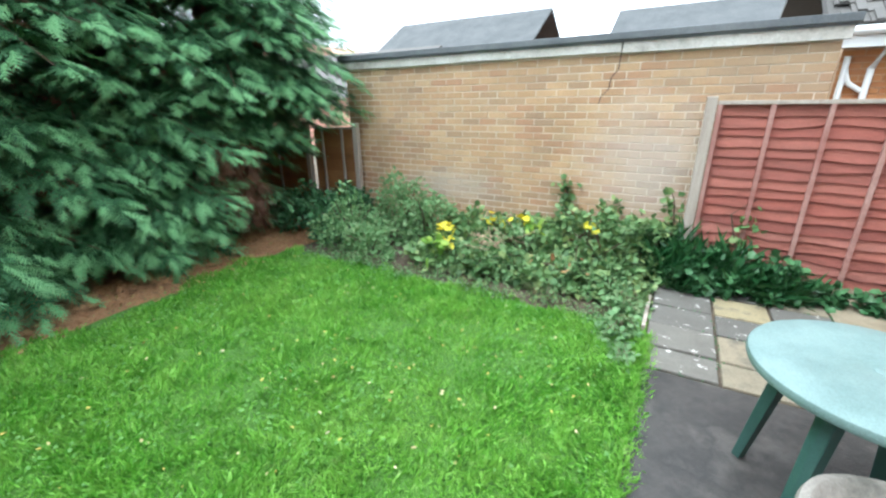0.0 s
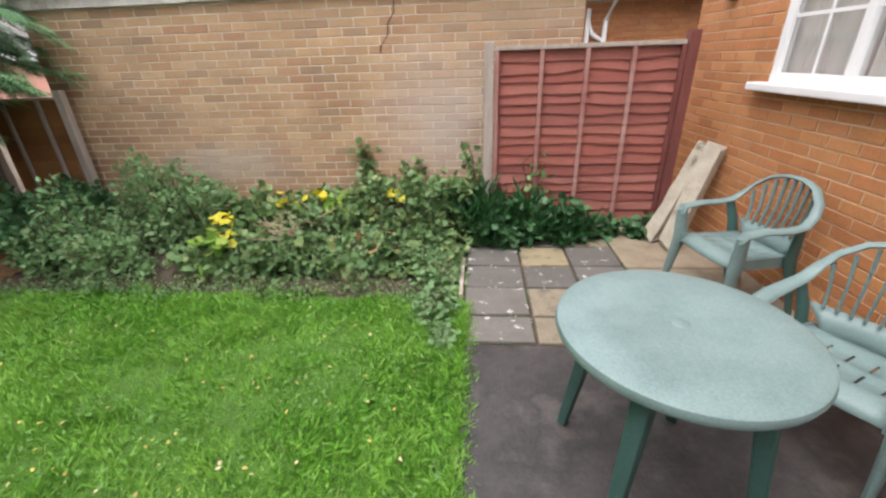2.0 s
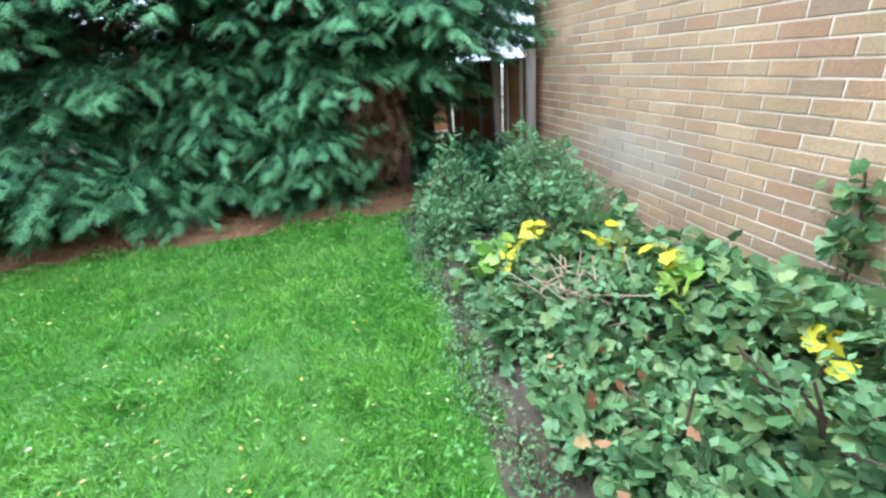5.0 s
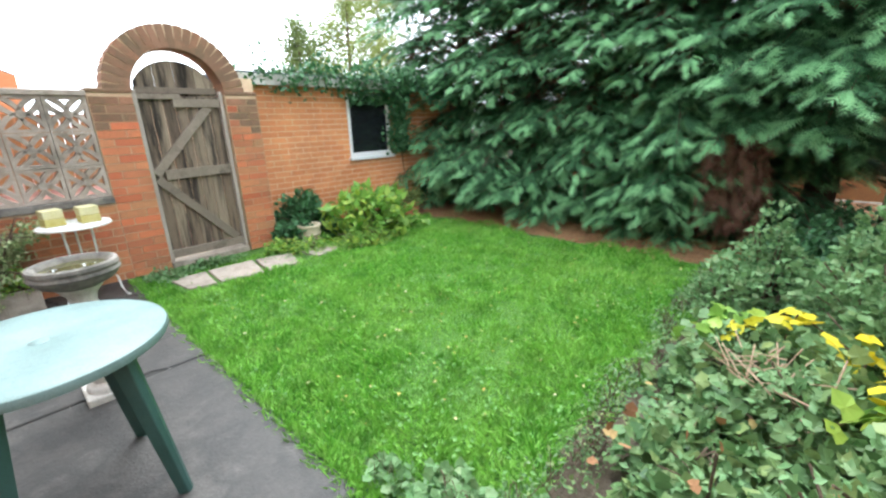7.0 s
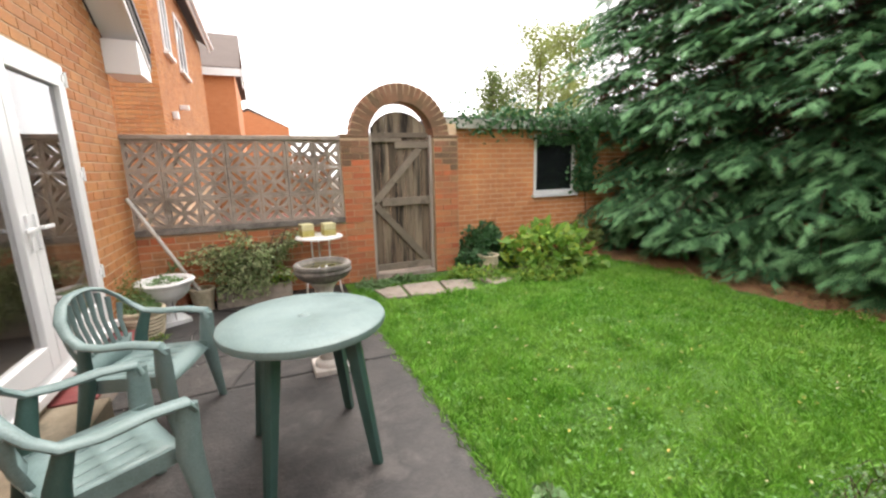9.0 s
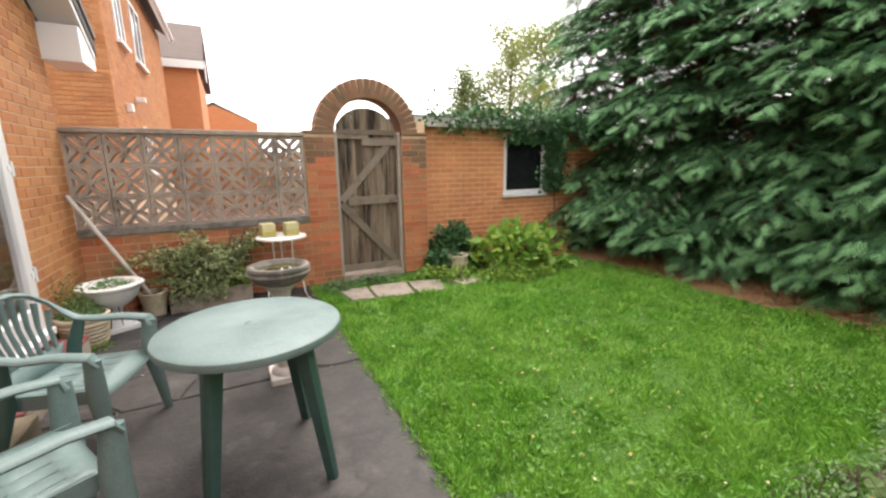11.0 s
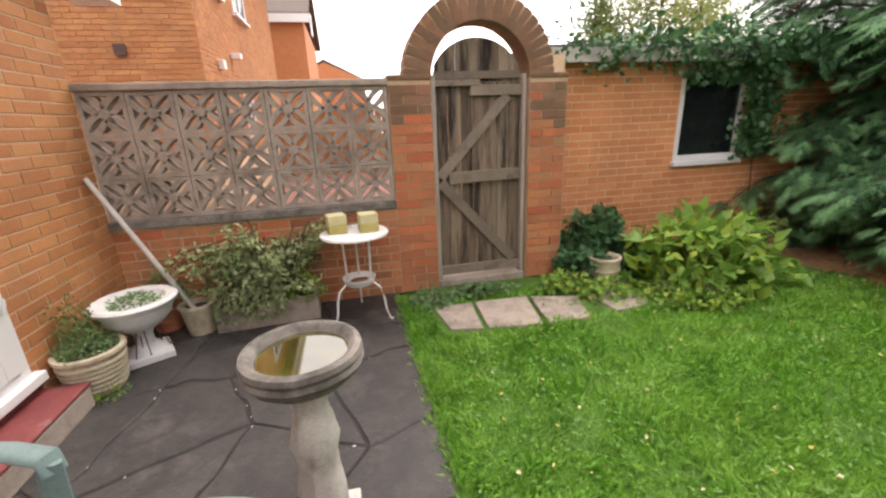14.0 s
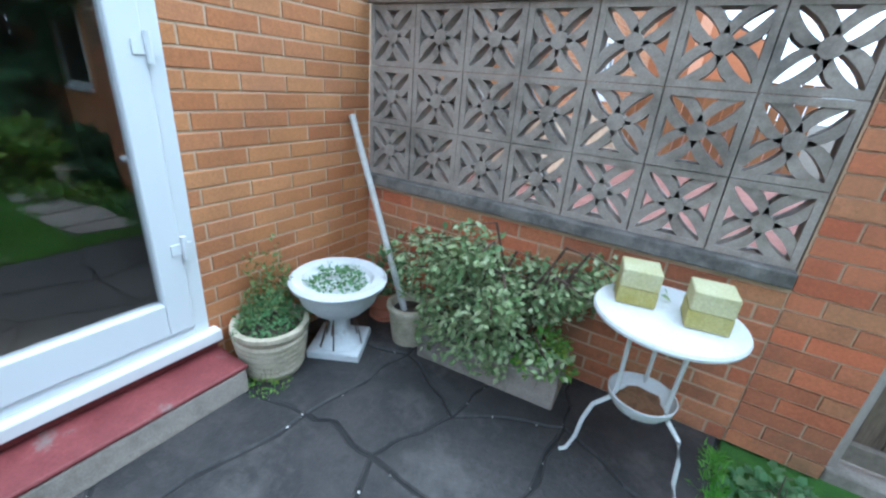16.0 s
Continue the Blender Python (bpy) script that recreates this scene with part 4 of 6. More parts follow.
def garden_chair(m, label):
    """A moulded armchair with a fanned back; it faces local -y."""
    ch = thing("garden_chair", label, "chair", m, "plastic chairs round the table")
    ch.scale = (0.95, 0.95, 0.95)
    xs = [-0.22, -0.166, -0.154, -0.086, -0.074, -0.006, 0.006, 0.074, 0.086, 0.154, 0.166, 0.22]
    ys = [-0.23, -0.2, -0.16, -0.11, -0.02, 0.02, 0.11, 0.17, 0.22]
    holes = {(c, r) for c in (1, 3, 5, 7, 9) for r in (3, 5)}
    w = len(xs)
    seat = Mesh()
    seat.add([(x * (1.0 - 0.25 * max(0, y)), y, 0.42 - 0.9 * max(0, -0.17 - y) - 0.04 * (y + 0.2) + 0.25 * x * x) for y in ys for x in xs], [(r * w + c, r * w + c + 1, r * w + c + w + 1, r * w + c + w) for r in range(len(ys) - 1) for c in range(w - 1) if (c, r) not in holes])
    ob = part("seat", seat, PLASTIC, ch, smooth=True)
    so = ob.modifiers.new("thick", "SOLIDIFY")
    so.thickness = 0.012
    for s in (-1, 1):
        apron = Mesh()
        apron.add([(s * 0.222, -0.23, 0.36), (s * 0.235, -0.23, 0.36), (s * 0.21, 0.22, 0.34), (s * 0.2, 0.22, 0.34), (s * 0.222, -0.23, 0.425), (s * 0.235, -0.23, 0.425), (s * 0.21, 0.22, 0.42), (s * 0.2, 0.22, 0.42)], [(3, 2, 1, 0), (4, 5, 6, 7), (0, 1, 5, 4), (1, 2, 6, 5), (2, 3, 7, 6), (3, 0, 4, 7)])
        part("apron", apron, PLASTIC, ch)
    rim = [(-0.262, -0.245, 0.565), (-0.27, -0.225, 0.612), (-0.275, -0.1, 0.628), (-0.282, 0.04, 0.624), (-0.275, 0.14, 0.638), (-0.258, 0.2, 0.69), (-0.225, 0.245, 0.755), (-0.15, 0.28, 0.82), (-0.07, 0.295, 0.845)]
    rim += [(0, 0.298, 0.85)] + [(-x, y, z) for x, y, z in reversed(rim)]
    wide = [0.032, 0.038, 0.037, 0.034, 0.031, 0.028, 0.027, 0.026, 0.026]
    part("arm_rim", Mesh().tube(rim, wide + [0.026] + wide[::-1], 12, 0.5), PLASTIC, ch, smooth=True)
    panel = Mesh()
    pw = 14
    panel.add([((0.15 + 0.05 * r) * (2 * c / pw - 1), 0.2 + 0.02 * r + 0.004 * math.cos(math.pi * (2 * c / pw - 1)) - 0.02 * (2 * c / pw - 1) ** 2, 0.4 + 0.055 * r) for r in range(3) for c in range(pw + 1)], [(r * (pw + 1) + c, r * (pw + 1) + c + 1, (r + 1) * (pw + 1) + c + 1, (r + 1) * (pw + 1) + c) for r in range(2) for c in range(pw)])
    ob = part("back_panel", panel, PLASTIC, ch, smooth=True)
    ob.modifiers.new("thick", "SOLIDIFY").thickness = 0.01
    for k in range(9):
        q = (k - 4) / 4
        top = Vector((0.225 * q, 0.292 - 0.05 * q * q, 0.842 - 0.13 * q * q))
        low = Vector((0.19 * q, 0.232 - 0.018 * q * q, 0.5))
        bow = (top + low) / 2 + Vector((0.0, 0.014, 0))
        part("slat", Mesh().tube([low, bow, top], [0.015, 0.0145, 0.019], 8, 0.4), PLASTIC, ch, smooth=True)
    for s in (-1, 1):
        for path, r, mat in (([(s * 0.268, -0.228, 0.6), (s * 0.262, -0.222, 0.5), (s * 0.255, -0.215, 0.4), (s * 0.27, -0.235, 0.2), (s * 0.283, -0.255, 0.0)], [0.04, 0.046, 0.05, 0.036, 0.024], PLASTIC), ([(s * 0.272, 0.13, 0.625), (s * 0.245, 0.16, 0.5), (s * 0.232, 0.175, 0.4), (s * 0.25, 0.22, 0.2), (s * 0.265, 0.27, 0.0)], [0.03, 0.038, 0.044, 0.032, 0.022], GREEN)):
            part("leg", Mesh().tube(path, r, 10, 0.55), mat, ch, smooth=True)
    return ch


garden_chair(pose(-0.56, 2.4, 0, 0, 0, -106), "faded green plastic armchair with fanned back by the doors")
garden_chair(pose(-0.58, 3.22, 0, 0, 0, -60), "faded green plastic armchair with fanned back under the window")
garden_chair(pose(-0.38, 4.32, 0, 0, 0, -78) @ Matrix.Diagonal((0.89, 0.89, 0.8, 1)), "faded green plastic armchair with fanned back against the wall")

# ---- bird bath ----
bath = thing("bird_bath", "round stone bird bath full of murky water", "bird bath", pose(-1.55, 2.15, 0) @ Matrix.Diagonal((0.92, 0.92, 1, 1)))
part("base", Mesh().box(-0.13, 0.13, -0.13, 0.13, 0, 0.05).lathe([(0.12, 0.05), (0.11, 0.08), (0.075, 0.1)], 24), PALE_STONE, bath, bevel=0.008)
part("pedestal", Mesh().lathe([(0.075, 0.1), (0.085, 0.16), (0.09, 0.22), (0.07, 0.28), (0.078, 0.36), (0.092, 0.44), (0.075, 0.52), (0.06, 0.56), (0.07, 0.61), (0.1, 0.65), (0.12, 0.67)], 28, None, 0.25), PALE_STONE, bath, "pale carved stone column", True)
part("bowl", Mesh().lathe([(0.1, 0.655), (0.16, 0.68), (0.185, 0.7), (0.19, 0.712), (0.2, 0.72), (0.208, 0.735), (0.2, 0.75), (0.208, 0.765), (0.203, 0.782), (0.185, 0.788), (0.168, 0.78), (0.155, 0.755), (0.12, 0.735), (0.02, 0.728)], 56, None, 0.02), STONE, bath, "grey lichened stone", True)
part("water", Mesh().lathe([(0.0, 0.752), (0.157, 0.757), (0.15, 0.7585), (0.0, 0.7585)], 40), WATER, bath, "murky green water")

# ---- white bistro table and its two cubes ----
bt = thing("bistro_table", "round white metal plant table with curved legs", "table", pose(-1.74, 0.37, 0))
part("tabletop", Mesh().lathe([(0.235, 0.672), (0.25, 0.67), (0.252, 0.68), (0.246, 0.69), (0.0, 0.688)], 48), WHITE_METAL, bt, smooth=True)
for k in range(3):
    a = math.radians(30 + 120 * k)
    c, s = math.cos(a), math.sin(a)
    part("leg", Mesh().tube([(c * r, s * r, z) for r, z in ((0.11, 0.672), (0.105, 0.5), (0.1, 0.34), (0.12, 0.3), (0.175, 0.26), (0.2, 0.18), (0.21, 0.09), (0.235, 0.02), (0.262, 0.008))], 0.0085, 8), WHITE_METAL, bt, smooth=True)
part("dish", Mesh().lathe([(0.0, 0.275), (0.1, 0.28), (0.12, 0.31), (0.126, 0.335), (0.12, 0.337), (0.11, 0.31), (0.09, 0.292), (0.0, 0.29)], 32), WHITE_METAL, bt, smooth=True)
tagged(part("leaf_litter", Mesh().lathe([(0.085, 0.29), (0.06, 0.305), (0.0, 0.312)], 14, Matrix.Translation((-1.74, 0.37, 0)), 0.4), LITTER, kind="stuff"), "brown dead leaves lying in the table's dish", "leaves")
for x, y, rz, label in ((-1.615, 0.33, 12, "mossy yellow stone cube on the white table"), (-1.845, 0.36, 8, "cream stone cube on the white table")):
    cube = thing("stone_cube", label, "cube", pose(x, y, 0.69, 0, 0, rz))
    part("body", Mesh().box(-0.067, 0.067, -0.067, 0.067, 0.0, 0.065), MOSS_YELLOW, cube, bevel=0.006)
    part("cap", Mesh().box(-0.066, 0.066, -0.066, 0.066, 0.065, 0.135), CREAM_STONE, cube, bevel=0.006)


# ---- pots by the screen wall ----
def ribbed_pot(x, y, r, h, mat, label, ribs=6, soil=True):
    pot = thing("plant_pot", label, "pot", pose(x, y, 0.0))
    prof = [(r * 0.74, 0), (r * 0.78, 0.01)]
    for k in range(ribs):
        z = h * (0.12 + 0.7 * k / ribs)
        q = r * (0.8 + 0.18 * (k + 1) / ribs)
        prof += [(q, z), (q + 0.009, z + h * 0.03), (q + 0.009, z + h * 0.07), (q, z + h * 0.1)]
    prof += [(r, h * 0.88), (r + 0.012, h * 0.92), (r + 0.01, h * 0.99), (r - 0.015, h), (r - 0.025, h * 0.94), (r - 0.03, h * 0.8)]
    part("body", Mesh().lathe(prof, 36, None, 0.015), mat, pot, smooth=True)
    part("soil", Mesh().lathe([(r - 0.02, h * 0.84), (0.0, h * 0.88)], 24), SOIL, pot)
    return pot


ribbed_pot(-0.17, 0.87, 0.165, 0.27, POT_BUFF, "buff ribbed round pot of weeds beside the step")
ribbed_pot(-0.55, 0.27, 0.115, 0.24, POT_BUFF, "plain buff pot holding dry soil and a pole", 0)
ribbed_pot(-0.3, 0.17, 0.1, 0.2, TERRACOTTA, "dark terracotta pot in the wall corner", 2)
ribbed_pot(-3.9, 0.3, 0.135, 0.24, POT_BUFF, "buff stone pot below the outbuilding wall", 2)
ribbed_pot(-5.75, 0.2, 0.12, 0.22, TERRACOTTA, "clay pot with a small plant near the conifers", 2)
urn = thing("garden_urn", "white painted pedestal urn with weeds", "urn", pose(-0.3, 0.55, 0) @ Matrix.Diagonal((1.06, 1.06, 1.14, 1)))
part("foot", Mesh().box(-0.13, 0.13, -0.13, 0.13, 0, 0.045, Matrix.Rotation(0.5, 4, "Z")).lathe([(0.12, 0.045), (0.09, 0.07), (0.055, 0.1), (0.05, 0.15), (0.07, 0.19)], 28), URN_WHITE, urn, bevel=0.008)
part("bowl", Mesh().lathe([(0.06, 0.18), (0.13, 0.22), (0.18, 0.27), (0.2, 0.33), (0.225, 0.345), (0.232, 0.365), (0.215, 0.378), (0.17, 0.37), (0.15, 0.345), (0.05, 0.33), (0.0, 0.33)], 44), URN_WHITE, urn, smooth=True)
trough = thing("stone_trough", "grey concrete planting trough with panelled front", "trough", pose(-1.04, 0.22, 0, 0, 0, 4))
part("body", Mesh().box(-0.37, 0.37, -0.12, 0.12, 0.0, 0.2), CONCRETE, trough, bevel=0.012)
for x in (-0.245, 0.0, 0.245):
    part("panel", Mesh().box(x - 0.1, x + 0.1, 0.12, 0.127, 0.035, 0.165), CONCRETE, trough, bevel=0.004)
part("soil", Mesh().box(-0.33, 0.33, -0.08, 0.08, 0.2, 0.215), SOIL, trough)
tagged(part("metal_pole", Mesh().tube([(-0.54, 0.3, 0.2), (-0.02, 0.16, 1.17)], 0.018, 10), POLE, smooth=True), "dull grey metal pole leaning in the wall corner", "pole")

# ---- wall lamp, wall planter and cable ----
lamp = thing("wall_lamp", "small brown box wall lamp on the brickwork", "lamp", pose(0, 5.72, 1.93))
part("back_plate", Mesh().box(-0.015, -0.003, -0.05, 0.05, -0.07, 0.07), BROWN_METAL, lamp, bevel=0.004)
part("hood", Mesh().prism([(-0.1, -0.05), (-0.015, -0.07), (-0.015, 0.06), (-0.07, 0.07)], -0.05, 0.05), BROWN_METAL, lamp, bevel=0.006)
basket = thing("wall_planter", "terracotta plastic half-round planter hung on the wall", "planter", pose(-0.02, 3.2, 1.46))
bowl = Mesh()
prof = [(0.06, 0.0), (0.1, 0.03), (0.13, 0.1), (0.145, 0.15), (0.165, 0.155), (0.165, 0.19), (0.15, 0.195), (0.13, 0.15)]
v, f = [], []
for r0, z in prof:
    for k in range(17):
        a = math.pi / 2 + math.pi * k / 16
        v.append((r0 * 0.9 * math.cos(a), r0 * 1.4 * math.sin(a), z))
for i in range(len(prof) - 1):
    for k in range(16):
        f.append((i * 17 + k, i * 17 + k + 1, (i + 1) * 17 + k + 1, (i + 1) * 17 + k))
f.append(tuple(range(17)))
bowl.add(v, f)
part("bowl", bowl, TERRACOTTA, basket, smooth=True)
for y in (-0.18, 0.18):
    part("hanger", Mesh().tube([(-0.1, y, 0.19), (0.015, 0.0, 0.75)], 0.003, 6), BLACK, basket)
cable = Mesh().tube([(-0.012, 3.45, 2.5), (-0.012, 3.42, 1.9), (-0.02, 3.38, 1.5), (-0.012, 3.34, 1.0), (-0.012, 3.27, 0.62), (-0.012, 3.22, 0.45), (-0.012, 3.2, 0.25), (-0.015, 3.16, 0.02)], 0.008, 7)
tagged(part("wall_cable", cable, BLACK, smooth=True), "black cable running down the brick wall", "cable")
vent = thing("air_vent", "small dark plastic vent on the neighbouring wall", "vent", pose(1.35, -4.06, 2.62))
part("grille", Mesh().box(-0.08, 0.08, -0.01, 0.012, -0.08, 0.08), BROWN_METAL, vent, bevel=0.004)

# ---- broken concrete posts leaning on the house ----
for a, b, w in (((-0.5, 5.27, 0.0), (-0.08, 5.5, 0.74), 0.06), ((-0.42, 5.1, 0.0), (-0.085, 5.34, 0.77), 0.066)):
    a, b = Vector(a), Vector(b)
    d = b - a
    m = Matrix.Translation(a) @ d.to_track_quat("Z", "Y").to_matrix().to_4x4()
    post = Mesh()
    n = 8
    for i in range(n + 1):
        for x, y in ((-1, -1), (1, -1), (1, 1), (-1, 1)):
            k = w * (1 + 0.25 * noise.noise((x * 3 + i, y * 3, w * 90)))
            post.v.append(tuple(m @ Vector((x * k, y * k * 0.8, d.length * i / n + (0.04 * x * y if i in (0, n) else 0) + 0.03))))
    post.f += [(i * 4 + k, i * 4 + (k + 1) % 4, i * 4 + 4 + (k + 1) % 4, i * 4 + 4 + k) for i in range(n) for k in range(4)] + [(3, 2, 1, 0), (4 * n, 4 * n + 1, 4 * n + 2, 4 * n + 3)]
    tagged(part("concrete_post", post, POST_STONE, bevel=0.008), "broken pale mossy concrete post leaning against the house wall", "post", "leaning posts")

# ---- houses beyond ----
def window_on(parent, place, u0, u1, z0, z1):
    """A white framed window on a far wall; place gives the world point."""
    fr = Mesh()
    for a, b, c, d in ((u0, u0 + 0.07, z0, z1), (u1 - 0.07, u1, z0, z1), (u0 + 0.07, u1 - 0.07, z1 - 0.07, z1), (u0 + 0.07, u1 - 0.07, z0, z0 + 0.07), ((u0 + u1) / 2 - 0.03, (u0 + u1) / 2 + 0.03, z0 + 0.07, z1 - 0.07)):
        v = [place(u, d2, z) for z in (c, d) for u, d2 in ((a, -0.03), (b, -0.03), (b, 0.03), (a, 0.03))]
        fr.add(v, [(3, 2, 1, 0), (4, 5, 6, 7), (0, 1, 5, 4), (1, 2, 6, 5), (2, 3, 7, 6), (3, 0, 4, 7)])
    win = part("window", fr, UPVC, parent)
    part("pane", Mesh().add([place(u, -0.012, z) for u, z in ((u0 + 0.05, z0 + 0.05), (u1 - 0.05, z0 + 0.05), (u1 - 0.05, z1 - 0.05), (u0 + 0.05, z1 - 0.05))], [(0, 1, 2, 3)]), UNLIT_PANE, win)
    part("sill", Mesh().add([place(u, d2, z) for z in (z0 - 0.06, z0) for u, d2 in ((u0 - 0.05, -0.09), (u1 + 0.05, -0.09), (u1 + 0.05, 0.02), (u0 - 0.05, 0.02))], [(3, 2, 1, 0), (4, 5, 6, 7), (0, 1, 5, 4), (1, 2, 6, 5), (2, 3, 7, 6), (3, 0, 4, 7)]), UPVC, win)


def gabled_roof(x0, x1, y0, y1, z, rise, along, over=0.3):
    """Roof slabs with their ridge along x or y."""
    r = Mesh()
    for s in (-1, 1):
        if along == "x":
            c = (y0 + y1) / 2
            e = y0 - over if s < 0 else y1 + over
            low, high = [(x0 - over, e, z), (x1 + over, e, z)], [(x1 + over, c, z + rise), (x0 - over, c, z + rise)]
        else:
            c = (x0 + x1) / 2
            e = x0 - over if s < 0 else x1 + over
            low, high = [(e, y0 - over, z), (e, y1 + over, z)], [(c, y1 + over, z + rise), (c, y0 - over, z + rise)]
        q = low + high
        r.add([(a, b, c2 + t) for t in (0, 0.14) for a, b, c2 in q], [(3, 2, 1, 0), (4, 5, 6, 7), (0, 1, 5, 4), (1, 2, 6, 5), (2, 3, 7, 6), (3, 0, 4, 7)])
    return r


h1 = thing("neighbour_house", "two-storey orange brick house beyond the screen wall", "house")
part("wall", Mesh().box(0.3, 7.0, -12.0, -4.1, 0, 5.6), MORTAR, h1, "orange brick with pale joints")


def on_h1_front(u, d, z):
    return Vector((0.28 + u, -4.09 - d, z))


def on_h1_side(u, d, z):
    return Vector((0.29 + d, -4.1 - u, z))


side_holes = [(1.0, 1.75, 3.75, 5.0), (2.75, 3.9, 3.75, 5.0), (2.4, 3.2, 1.3, 2.3)]
bricks(h1, BRICK_RED, 3.2, 5.4, [], on_h1_front, z_first=1.0)
bricks(h1, BRICK_RED, 7.8, 5.5, side_holes, on_h1_side, z_first=1.0)
for hole in side_holes:
    window_on(h1, on_h1_side, *hole)
part("roof", gabled_roof(0.3, 7.0, -12.0, -4.1, 5.6, 2.4, "y"), TILE, h1, "dark grey tiles")
part("fascia", Mesh().box(0.0, 0.03, -12.2, -3.9, 5.42, 5.6), UPVC, h1)
part("gutter", Mesh().tube([(-0.06, -12.2, 5.56), (-0.06, -3.9, 5.56)], 0.055, 8), UPVC, h1)
part("security_lamp", Mesh().box(0.1, 0.28, -6.1, -5.95, 2.75, 2.85), UPVC, h1, bevel=0.01)
part("meter_box", Mesh().box(0.18, 0.28, -5.1, -4.95, 2.45, 2.6), UPVC, h1, bevel=0.01)
# guessed boards, added to cut off the sky seen through the screen blocks
sky_boards = thing("sky_block_boards", "brown boards added across the drive to block sky behind the screen", "fence")
for k in range(18):
    part("board", Mesh().box(-3.4 + 0.2 * k, -3.215 + 0.2 * k, -9.56, -9.53 + 0.012 * (k % 2), 0, 1.85 + 0.01 * (k % 3)), FENCE_OLD, sky_boards)
h2 = thing("neighbour_house", "orange brick house with grey tiled roof further off", "house")
part("wall", Mesh().box(-0.6, 6.0, -21.0, -14.0, 0, 5.2), BRICK_FAR, h2)
part("roof", gabled_roof(-0.6, 6.0, -21.0, -14.0, 5.2, 2.2, "x", 0.25), TILE_BROWN, h2)
part("fascia", Mesh().box(-0.85, 6.2, -13.78, -13.74, 5.02, 5.3), UPVC, h2)
part("bargeboard", Mesh().box(-0.9, -0.86, -14.2, -13.74, 4.6, 5.3), UPVC, h2)
h3 = thing("neighbour_house", "orange brick gable end of a distant house", "house")
part("wall", Mesh().prism([(-3.2, 0), (1.6, 0), (1.6, 4.1), (-0.8, 5.15), (-3.2, 4.1)], -33, -25), BRICK_FAR, h3)
part("roof", gabled_roof(-3.2, 1.6, -33, -25.02, 4.0, 1.2, "y", 0.01), TILE, h3)
h4 = thing("bungalow", "orange brick bungalow with grey tiles and white gutter", "house")
part("wall", Mesh().box(-0.48, 6.5, 8.75, 14.0, 0, 2.2), MORTAR, h4)


def on_h4(u, d, z):
    return Vector((-0.48 + u, 8.74 + d, z))


bricks(h4, BRICK_RED, 4.0, 2.2, [], on_h4, z_first=0.9)
part("roof", gabled_roof(-0.5, 6.5, 8.7, 14.0, 2.28, 1.9, "x", 0.22), TILE, h4)
tiles = Mesh()
sl = math.atan2(1.9, 2.87)
for row in range(11):
    for k in range(24):
        m = Matrix.Translation((-0.66 + 0.3 * k + (0.15 if row % 2 else 0), 8.45 + row * 0.25 * math.cos(sl), 2.44 + row * 0.25 * math.sin(sl))) @ Matrix.Rotation(sl - 0.06, 4, "X")
        tiles.box(0.0, 0.29, 0, 0.3, 0, 0.02, m)
        tiles.box(0.04, 0.13, 0, 0.3, 0.02, 0.045, m)
part("roof_tiles", tiles, TILE, h4, kind="stuff")
part("fascia", Mesh().box(-0.72, 6.7, 8.42, 8.46, 2.18, 2.36), UPVC, h4)
part("gutter", Mesh().tube([(-0.74, 8.38, 2.36), (6.7, 8.38, 2.36)], 0.05, 10), UPVC, h4, smooth=True)
part("downpipe", Mesh().tube([(-0.12, 8.4, 2.32), (-0.12, 8.45, 2.2), (-0.18, 8.66, 1.95), (-0.2, 8.68, 0.0)], 0.036, 10), UPVC, h4, smooth=True)
part("branch_pipe", Mesh().tube([(-0.43, 8.66, 1.95), (-0.36, 8.67, 1.78), (-0.2, 8.68, 1.68)], 0.03, 10), UPVC, h4, smooth=True)
part("soil_pipe", Mesh().tube([(-0.43, 8.66, 2.1), (-0.43, 8.68, 0.0)], 0.034, 10), UPVC, h4, smooth=True)
part("bargeboard", Mesh().box(-0.76, -0.72, 8.4, 8.75, 2.1, 2.4), UPVC, h4)
for x0, x1, y0, z, rise in ((-20.6, -10.2, 25, 4.45, 2.3), (-6.0, 4.2, 25, 4.0, 2.2)):
    hh = thing("distant_house", "distant house with a dark grey tiled roof", "house", group="houses behind the garage")
    part("wall", Mesh().box(x0 + 0.3, x1 - 0.3, y0, y0 + 7, 0, z), BRICK_FAR, hh)
    part("roof", gabled_roof(x0, x1, y0, y0 + 7, z, rise, "x", 0.2), TILE_FAR, hh)
    part("aerial", Mesh().box(x0 + 4.4, x0 + 4.48, y0 + 3.5, y0 + 3.56, z + rise, z + rise + 0.7).box(x0 + 4.1, x0 + 4.8, y0 + 3.5, y0 + 3.56, z + rise + 0.4, z + rise + 0.5), UPVC, hh)
part("skylight", Mesh().add([(-18.4, 25.5, 4.92), (-16.6, 25.5, 4.92), (-16.2, 27.2, 5.95), (-17.8, 27.2, 5.95)], [(0, 1, 2, 3)]), UPVC, bpy.data.objects["distant_house"])
h5 = thing("neighbour_house", "pinkish brick house with white fascia beyond the corner fence", "house")
part("wall", Mesh().box(-26, -11, 14, 19, 0, 1.95), BRICK_PINK, h5)
part("roof", gabled_roof(-26, -11, 14, 19, 2.0, 1.6, "x", 0.2), TILE, h5)
part("fascia", Mesh().box(-26.2, -10.8, 13.74, 13.79, 1.85, 2.1), UPVC, h5)
part("gable", Mesh().prism([(-29, 0), (-19, 0), (-19, 4.0), (-22, 5.0), (-29, 4.5)], 20, 26), BRICK_PINK, h5)

